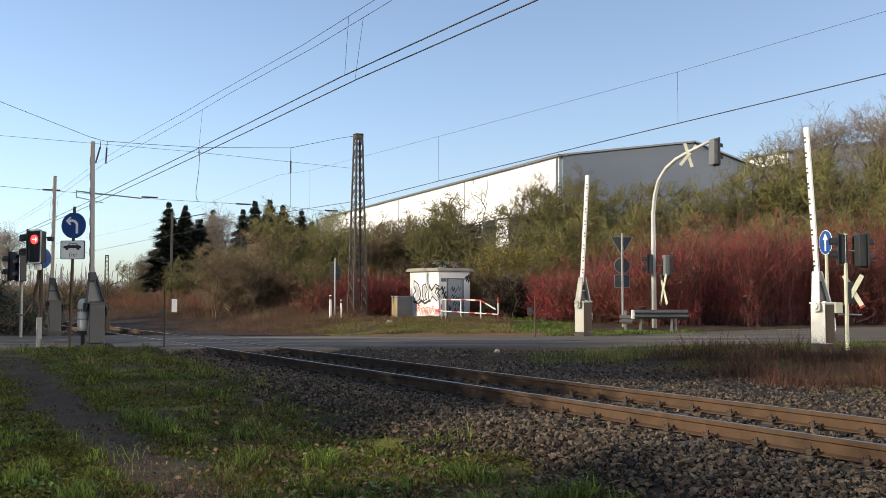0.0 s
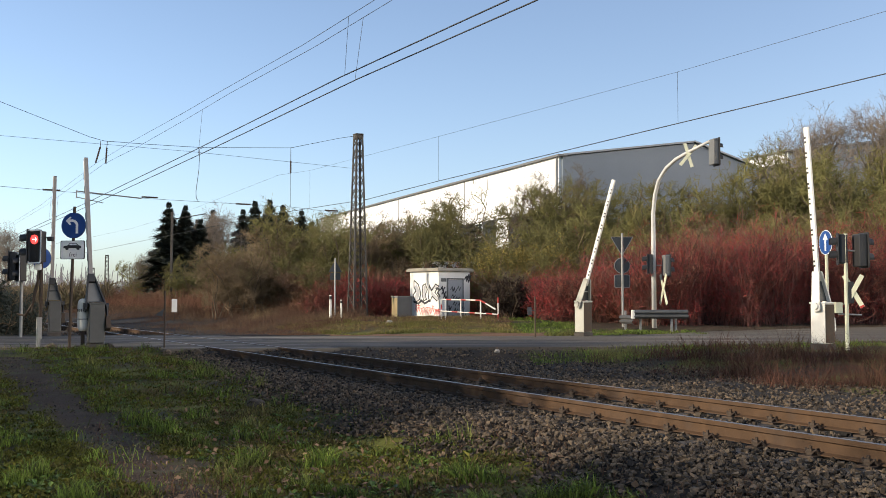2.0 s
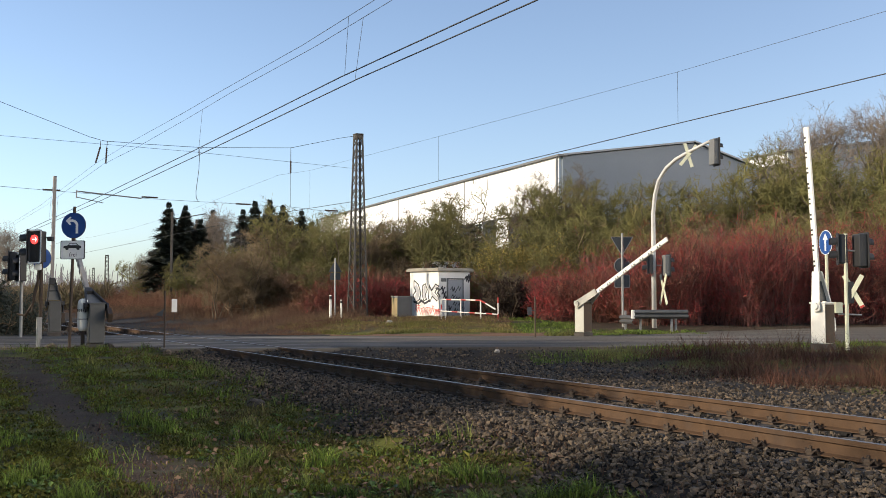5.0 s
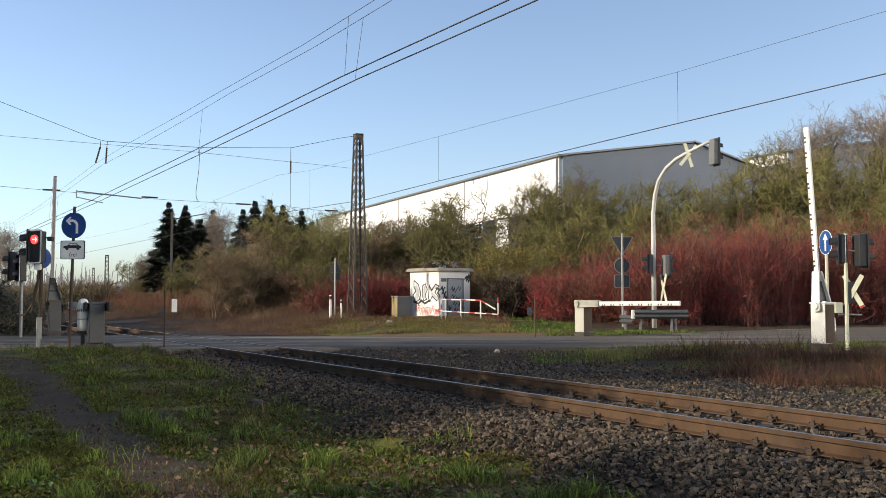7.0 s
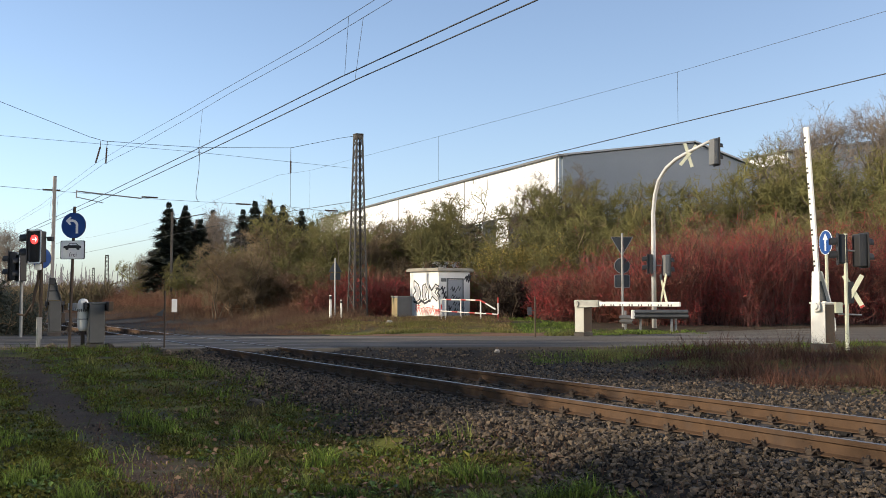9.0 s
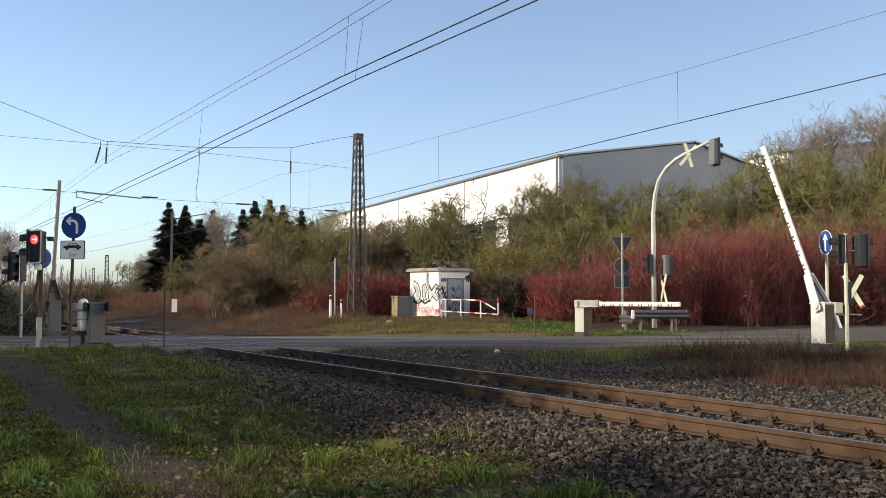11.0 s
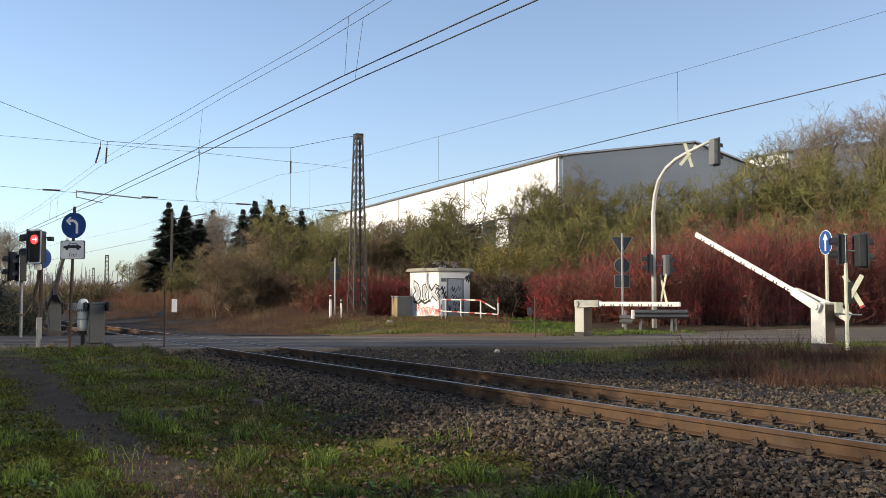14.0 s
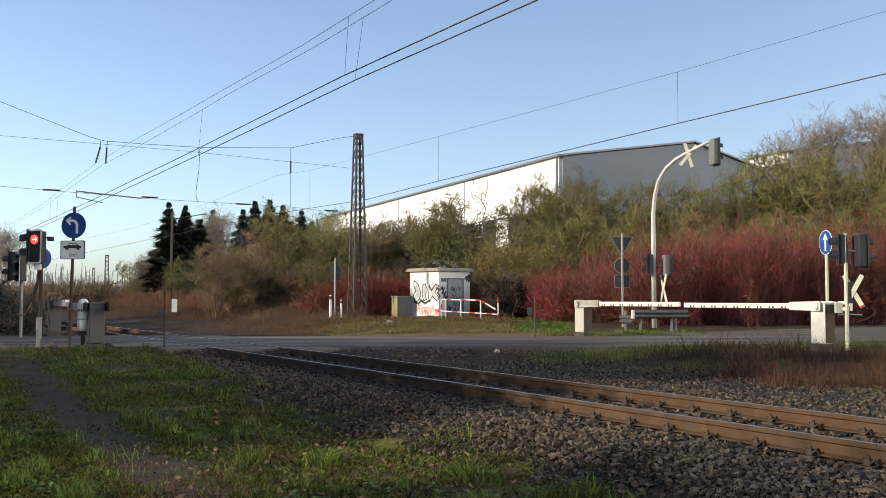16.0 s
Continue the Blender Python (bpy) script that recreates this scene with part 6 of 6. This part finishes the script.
marker_post(-6.85, 24.4, 1.39, 0.022, "thin dark rod with a small tilted plate", "triangle")
marker_post(2.87, 30.9, 1.27, 0.022, "thin rusty rod with a small grey plate", "plate")
marker_post(-14.9, 55.0, 1.17, 0.03, "white trackside board among brown weeds", "board")
marker_post(-5.0, 44.0, 1.36, 0.055, "white delineator post with black band", "cap", True)
marker_post(-4.58, 44.6, 1.15, 0.04, "white delineator post with black band", "cap", True)

# warning sign seen from behind, by the lattice mast
z0 = float(ground_z(-5.02, 46))
th = thing("road_sign", Matrix.Translation((-5.02, 46.0, z0 - 0.03)), "back of a triangular warning sign with plate", "road sign", "road signs")
bm = bmesh.new()
post(bm, 0, 0.0, 0, 3.1 - z0, 0.04)
part("post", bm, M_GALV, th, "pale steel post")
for nm, ol, z in (("triangle", [(-0.30, 0), (0.30, 0), (0, 0.55)], 2.47), ("plate", [(-0.24, -0.34), (0.24, -0.34), (0.24, 0), (-0.24, 0)], 2.43)):
    bm = bmesh.new()
    prism(bm, ol, 0.05, 0.07)
    o = part(nm, bm, M_SIGNBACK, th, "dull sign back")
    o.location = (0, 0, z - z0)

# give-way sign from behind
z0 = float(ground_z(6.93, 38.2))
th = thing("road_sign", Matrix.Translation((6.93, 38.2, z0 - 0.03)), "back of a give-way sign over a round one", "road sign", "road signs")
bm = bmesh.new()
post(bm, 0, 0, 0, 3.75 - z0, 0.045)
part("post", bm, M_GALV, th, "pale steel post")
for nm, ol, z in (("triangle", [(-0.44, 0.0), (0, -0.76), (0.44, 0.0)], 3.62), ("disc", disc(0.31, 32), 2.5), ("plate", rounded(0.6, 0.5, 0.04), 1.9)):
    bm = bmesh.new()
    prism(bm, ol, 0.05, 0.07)
    o = part(nm, bm, M_SIGNBACK, th, "dark sign back")
    o.location = (0, 0, z - z0)
    bm = bmesh.new()
    cx, cz = sum(p[0] for p in ol) / len(ol), sum(p[1] for p in ol) / len(ol)
    inn = [(cx + (x - cx) * 0.92, cz + (q - cz) * 0.92) for x, q in ol]
    for i in range(len(ol)):
        j = (i + 1) % len(ol)
        prism(bm, [ol[i], ol[j], inn[j], inn[i]], 0.035, 0.05)
    part("rim", bm, M_GALV, o, "folded rim")


def cross(parent, at, yaw, span, material, roll=0.0, tips=False):
    """A saltire of two crossed boards with red ends."""
    bm = bmesh.new()
    for a in (62, -62):
        r = Matrix.Rotation(radians(a), 4, "Y")
        box(bm, 0, 0.008 if a > 0 else -0.012, 0, span, 0.018, span * 0.125, 0.003, r)
    o = part("saltire", bm, material, parent, "crossed white boards with red tips")
    o.matrix_world = Matrix.Translation(at) @ Matrix.Rotation(yaw, 4, "Z") @ Matrix.Rotation(radians(roll), 4, "Y")
    for a in (62, -62) if tips else ():
        for e in ((1,) if a > 0 else (-1,)):
            bm = bmesh.new()
            box(bm, e * span * 0.47, 0.008 if a > 0 else -0.012, 0, span * 0.06, 0.024, span * 0.12, 0.002, None)
            bmesh.ops.transform(bm, matrix=Matrix.Rotation(radians(a), 4, "Y"), verts=bm.verts[:])
            part("red_tip", bm, M_RED, o)
    return o


# signal post with a curved arm over the road
z0 = float(ground_z(8.1, 38))
th = thing("signal_gantry", Matrix.Translation((8.1, 38.0, z0 - 0.03)), "tall curved signal post reaching over the road", "signal post")
bm = bmesh.new()
prof = [(0, z0), (0.0, 3.0), (0.0, 4.5), (0.03, 5.2), (0.09, 5.75), (0.2, 6.15), (0.34, 6.42), (0.52, 6.6), (0.82, 6.84)]
pts = [(u * 1.75, u * -3.6, z - z0) for u, z in prof]
tube(bm, pts, [0.095, 0.09, 0.08, 0.076, 0.074, 0.07, 0.068, 0.065, 0.055], 12)
part("post", bm, M_POLE, th, "pale curved post", True)
signal_head(th, (9.72, 34.95, 6.40), radians(102), 1.0, 0.52, False, False, "grey-backed overhead signal head", True)
signal_head(th, (8.62, 37.8, 2.46), radians(100), 0.86, 0.44, False, False, "grey-backed signal head on the post", True)
signal_head(th, (7.83, 37.85, 2.52), radians(-100), 0.80, 0.36, False, False, "dark signal head on the post")
cross(th, (9.0, 36.05, 6.45), radians(-20), 0.92, M_SIGNYELLOW, 12.0)
cross(th, (8.42, 37.8, 1.55), radians(-79), 1.3, M_SIGNYELLOW)
bm = bmesh.new()
tube(bm, [(0, 0, 2.5 - z0), (0.52, -0.2, 2.5 - z0)], 0.025, 8)
tube(bm, [(0, 0, 2.65 - z0), (-0.26, -0.15, 2.65 - z0)], 0.025, 8)
tube(bm, [(1.45, -3.0, 6.8 - z0), (1.6, -3.05, 6.75 - z0)], 0.05, 8)
part("bracket", bm, M_GALV, th)

# guard rail round the signal post
th = thing("guard_rail", Matrix.Translation((7.7, 35.8, 0.0)), "short steel guard rail with white end, protecting the signal post", "guard rail")


def beam(p0, p1, z):
    bm = bmesh.new()
    prof = [(0.0, -0.155), (-0.04, -0.13), (-0.08, -0.09), (-0.08, -0.06), (-0.02, -0.02), (-0.02, 0.02), (-0.08, 0.06), (-0.08, 0.09), (-0.04, 0.13), (0.0, 0.155)]
    d = (Vector(p1) - Vector(p0))
    n = Vector((d.y, -d.x)).normalized() * -1
    rings = [[bm.verts.new((q[0] + n.x * o, q[1] + n.y * o, z + h)) for o, h in prof] for q in (p0, p1)]
    for i in range(len(prof) - 1):
        bm.faces.new((rings[0][i], rings[0][i + 1], rings[1][i + 1], rings[1][i]))
    bm.faces.ensure_lookup_table()
    ob = part("beam", bm, M_GALVDARK, th, "W-profile steel beam")
    md = ob.modifiers.new("thick", "SOLIDIFY")
    md.thickness = 0.008
    return ob


beam((-0.80, 0.0), (1.15, 0.0), 0.63)
beam((-0.95, 1.7), (-0.80, 0.02), 0.42)
for x, y in ((-0.55, 0.05), (0.58, 0.05), (0.78, 0.25), (-0.88, 1.2)):
    bm = bmesh.new()
    box(bm, x, y + 0.06, 0.36, 0.07, 0.10, 0.78, 0.008)
    part("post", bm, M_GALV, th)
bm = bmesh.new()
box(bm, -0.84, -0.02, 0.62, 0.14, 0.12, 0.32, 0.04)
part("end_cap", bm, M_WHITE, th, "white end cap")

# sign and signals by the white barrier
th = thing("road_sign", Matrix.Translation((9.78, 25.2, -0.05)), "round blue straight-ahead sign on a pale post", "road sign", "road signs")
bm = bmesh.new()
post(bm, 0, 0.0, 0, 2.98, 0.04)
part("post", bm, M_SIGNYELLOW, th, "cream post")
o = sign(th, "round_sign", disc(0.32, 40), (9.74, 25.13, 2.62), radians(-81), M_SIGNBLUE, "round blue sign with white arrow", M_SIGNWHITE, 0.93)
bm = bmesh.new()
prism(bm, [(-0.035, -0.22), (0.035, -0.22), (0.035, 0.08), (-0.035, 0.08)], -0.013, -0.0085)
prism(bm, [(-0.12, 0.07), (0.12, 0.07), (0, 0.23)], -0.013, -0.0085)
part("arrow", bm, M_SIGNWHITE, o, "white upright arrow")
th = thing("crossing_signal", Matrix.Translation((9.78, 24.0, -0.08)), "crossing signal post with heads and saltire", "crossing signal", "crossing signals")
bm = bmesh.new()
post(bm, 0, 0.0, 0, 2.85, 0.048)
part("post", bm, M_SIGNYELLOW, th, "cream-painted post")
signal_head(th, (10.20, 23.95, 2.36), radians(98), 0.86, 0.44, False, False, "dark backed signal head")
signal_head(th, (9.66, 24.15, 2.40), radians(-105), 0.78, 0.40, False, False, "black signal head")
cross(th, (9.92, 23.93, 1.37), radians(-30), 0.88, M_SIGNYELLOW, 0.0, True)
bm = bmesh.new()
box(bm, -0.19, 0.02, 1.05, 0.17, 0.10, 0.26, 0.01)
part("junction_box", bm, M_SIGNYELLOW, th, "cream junction box")
bm = bmesh.new()
tube(bm, [(-0.2, 0, 0.9), (0.36, 0, 0.88)], 0.02, 8)
part("bracket", bm, M_GALV, th)
bm = bmesh.new()
tube(bm, [(-0.16, 0.12, 2.5), (0, 0, 2.45), (0.36, -0.03, 2.4)], 0.022, 8)
part("bracket", bm, M_GALV, th)
bm = bmesh.new()
box(bm, 0.10, -0.02, 1.42, 0.13, 0.10, 0.52, 0.015)
part("terminal_box", bm, M_BLACK, th, "black terminal box")

# cabinet beside the hut
z0 = float(ground_z(-2.2, 47.5))
th = thing("switch_cabinet", Matrix.Translation((-1.95, 46.9, z0 - 0.02)) @ Matrix.Rotation(radians(30), 4, "Z"), "yellowed switch cabinet beside the hut", "cabinet")
bm = bmesh.new()
box(bm, 0, 0, 0.5, 0.75, 0.62, 1.0, 0.012)
part("body", bm, M_GREYBOX, th)
bm = bmesh.new()
box(bm, -0.385, 0, 0.5, 0.02, 0.56, 0.92, 0.004)
part("side_panel", bm, M_WOODBOARD, th, "yellowed flaking panel")
bm = bmesh.new()
box(bm, 0, 0, 1.02, 0.82, 0.7, 0.05, 0.01)
part("lid", bm, M_CONCRETE, th)

# red and white handrail before the hut door
th = thing("handrail", Matrix.Translation((-0.05, 43.8, 0)), "red and white striped tubular handrail", "handrail")


def striped(p0, p1, r, n, start=0):
    p0, p1 = Vector(p0), Vector(p1)
    bm = bmesh.new()
    for k in range(n):
        tube(bm, [p0.lerp(p1, k / n), p0.lerp(p1, (k + 1) / n)], r, 8, 1 if (k + start) % 3 == 1 else 0)
    return bm


gz = 0.30
a0, a1, a2, a3 = (0.0, 0.0), (1.68, -0.9), (2.30, -1.25), (2.42, -1.3)
part("top_rail", striped((*a0, gz + 0.86), (*a1, gz + 0.82), 0.032, 8), [M_WHITE, M_RED], th, "red and white top rail")
part("top_rail", striped((*a1, gz + 0.82), (*a2, gz + 0.44), 0.032, 3, 1), [M_WHITE, M_RED], th)
part("lower_rail", striped((-0.3, 0.1, gz + 0.36), (*a3, gz + 0.22), 0.028, 11, 1), [M_WHITE, M_RED], th)
for i, (x, y, h) in enumerate(((-0.02, 0, 0.86), (0.16, -0.1, 0.86), (0.83, -0.45, 0.84), (1.68, -0.9, 0.82), (2.42, -1.3, 0.95))):
    part("post", striped((x, y, 0.05), (x, y, gz + h), 0.032, 5, 1 if i == 0 else 0), [M_WHITE, M_RED if i in (0, 4) else M_WHITE], th)

# graffitied wall behind the hut
th = thing("garden_wall", Matrix.Translation((0.4, 53.5, 0)), "low white wall with dark graffiti behind the hut", "wall")
bm = bmesh.new()
box(bm, 0, 0, 1.6, 3.2, 0.2, 3.18, 0.01)
part("wall", bm, M_HUTWHITE, th)
bm = bmesh.new()
rr = random.Random(2)
for k in range(60):
    x, z = rr.uniform(-1.45, 1.45), rr.uniform(2.3, 3.05)
    a = rr.uniform(0, 3.14)
    box(bm, x, -0.105 - 0.0004 * k, z, rr.uniform(0.12, 0.4), 0.006, rr.uniform(0.05, 0.12), 0, Matrix.Rotation(a, 4, "Y"))
g = part("graffiti", bm, M_SPRAY, th, "dark graffiti strokes")
g["kind"] = "stuff"

# far masts along the line
for x, y, h, w in ((-67.0, 197.0, 10.2, 0.9), (-102.5, 290.0, 10.5, 1.0)):
    lattice_mast((x, y, -0.3), h, w, 0.6, "distant grey lattice mast beside the line", 12)
p = tp(20.2, 79.0)
th = thing("line_mast", Matrix.Translation((p.x, p.y, 0)), "slender grey mast before the shrubs", "overhead line mast", "overhead line masts")
bm = bmesh.new()
box(bm, 0, 0, 3.9, 0.17, 0.17, 8.4, 0.02)
for k in range(9):
    box(bm, 0, -0.09, 0.8 + k * 0.8, 0.19, 0.02, 0.06)
part("mast", bm, M_LATTICE, th)
bm = bmesh.new()
tube(bm, [(0, 0, 7.5), (2.6, 0.4, 8.0)], 0.04, 6)
part("bracket", bm, M_LATTICE, th)

# boulder and loose lumps at the grass edge
def rock(x, y, r, label, seed, material=None):
    rg = random.Random(seed)
    bm = bmesh.new()
    bmesh.ops.create_icosphere(bm, subdivisions=3, radius=1)
    for v in bm.verts:
        n = noise.noise(v.co * 1.3 + Vector((seed, 0, 0))) * 0.45 + noise.noise(v.co * 3.1 + Vector((seed, 5, 0))) * 0.15
        v.co = Vector((v.co.x * 1.3, v.co.y, v.co.z * 0.75)) * (r * (1 + n))
    o = part("rock", bm, material or M_STONE_OB)
    o.matrix_world = Matrix.Translation((x, y, float(ground_z(x, y)) + r * 0.35)) @ Matrix.Rotation(seed, 4, "Z")
    return tagged(o, label, "rock", "loose rocks")


rock(-2.75, 14.6, 0.12, "grey broken rock in the grass beside the track", 3)

rock(-6.55, 23.6, 0.11, "grey lump of rubble at the road edge", 5)
rock(-5.85, 23.7, 0.10, "grey lump of rubble at the road edge", 6)
rock(-8.2, 24.3, 0.12, "grey lump of rubble at the road edge", 8)
rock(-9.6, 24.3, 0.12, "grey lump of rubble at the road edge", 9)
rock(-2.2, 40.5, 0.11, "pale stone on the verge before the hut", 12, M_CONCRETE)
rock(1.3, 23.9, 0.07, "pale stone on the road edge", 14, M_CONCRETE)

# single ballast stones beside the near rail
def loose_stones():
    r = np.random.default_rng(99)
    mes = []
    for k in range(6):
        V, F = stones(r, np.zeros(1), np.zeros(1), np.zeros(1), np.array([1.0]))
        mes.append(mesh_np("stone", V, F, M_STONE_OB))
    for k in range(300):
        L, s = float(r.uniform(5.5, 6.9)), float(r.uniform(3.2, 11.0))
        x, y = NRM.x * L + DIR.x * s, NRM.y * L + DIR.y * s
        o = new("stone", mes[k % 6])
        o.parent = ballast_bed
        sz = float(r.uniform(0.022, 0.038))
        o.matrix_world = Matrix.Translation((x, y, float(ground_z(x, y)) + 0.026)) @ Euler((float(r.uniform(0, 6)), float(r.uniform(0, 6)), 0)).to_matrix().to_4x4() @ Matrix.Scale(sz, 4)


loose_stones()


# ---------- what moves: the four barrier arms ----------
def motions():
    def arm(ob, rows):
        walk(ob, [(t, pose(0, 0, 1.03, 0, -a, 0)) for t, a in rows])

    first = [(0.0, 85.3), (0.5, 85.3), (1.0, 81.6), (1.5, 75.2), (2.0, 68.5), (2.5, 61.8), (3.0, 54.6), (3.5, 47.5), (4.0, 40.3), (4.2, 37.5), (4.9, 28.6), (5.6, 19.8), (6.3, 11.1), (6.5, 8.7), (6.7, 6.0), (6.9, 2.0), (7.0, 0.4), (7.2, 0.0), (11.0, 0.0), (16.0, 0.0)]
    second = [(0.0, 86.2), (5.0, 86.2), (9.2, 86.2), (9.5, 85.6), (9.9, 82.5), (10.4, 76.3), (10.9, 69.7), (11.3, 63.9), (11.5, 60.6), (12.0, 53.0), (12.5, 46.2), (13.0, 39.2), (13.5, 32.8), (14.0, 26.3), (14.5, 19.7), (15.0, 13.0), (15.3, 9.2), (15.6, 5.0), (15.8, 2.2), (16.0, 0.0)]
    arm(ARM_MID, first)
    arm(ARM_LEFT, first)
    arm(ARM_RIGHT, second)
    arm(ARM_LEFTFAR, second)


motions()
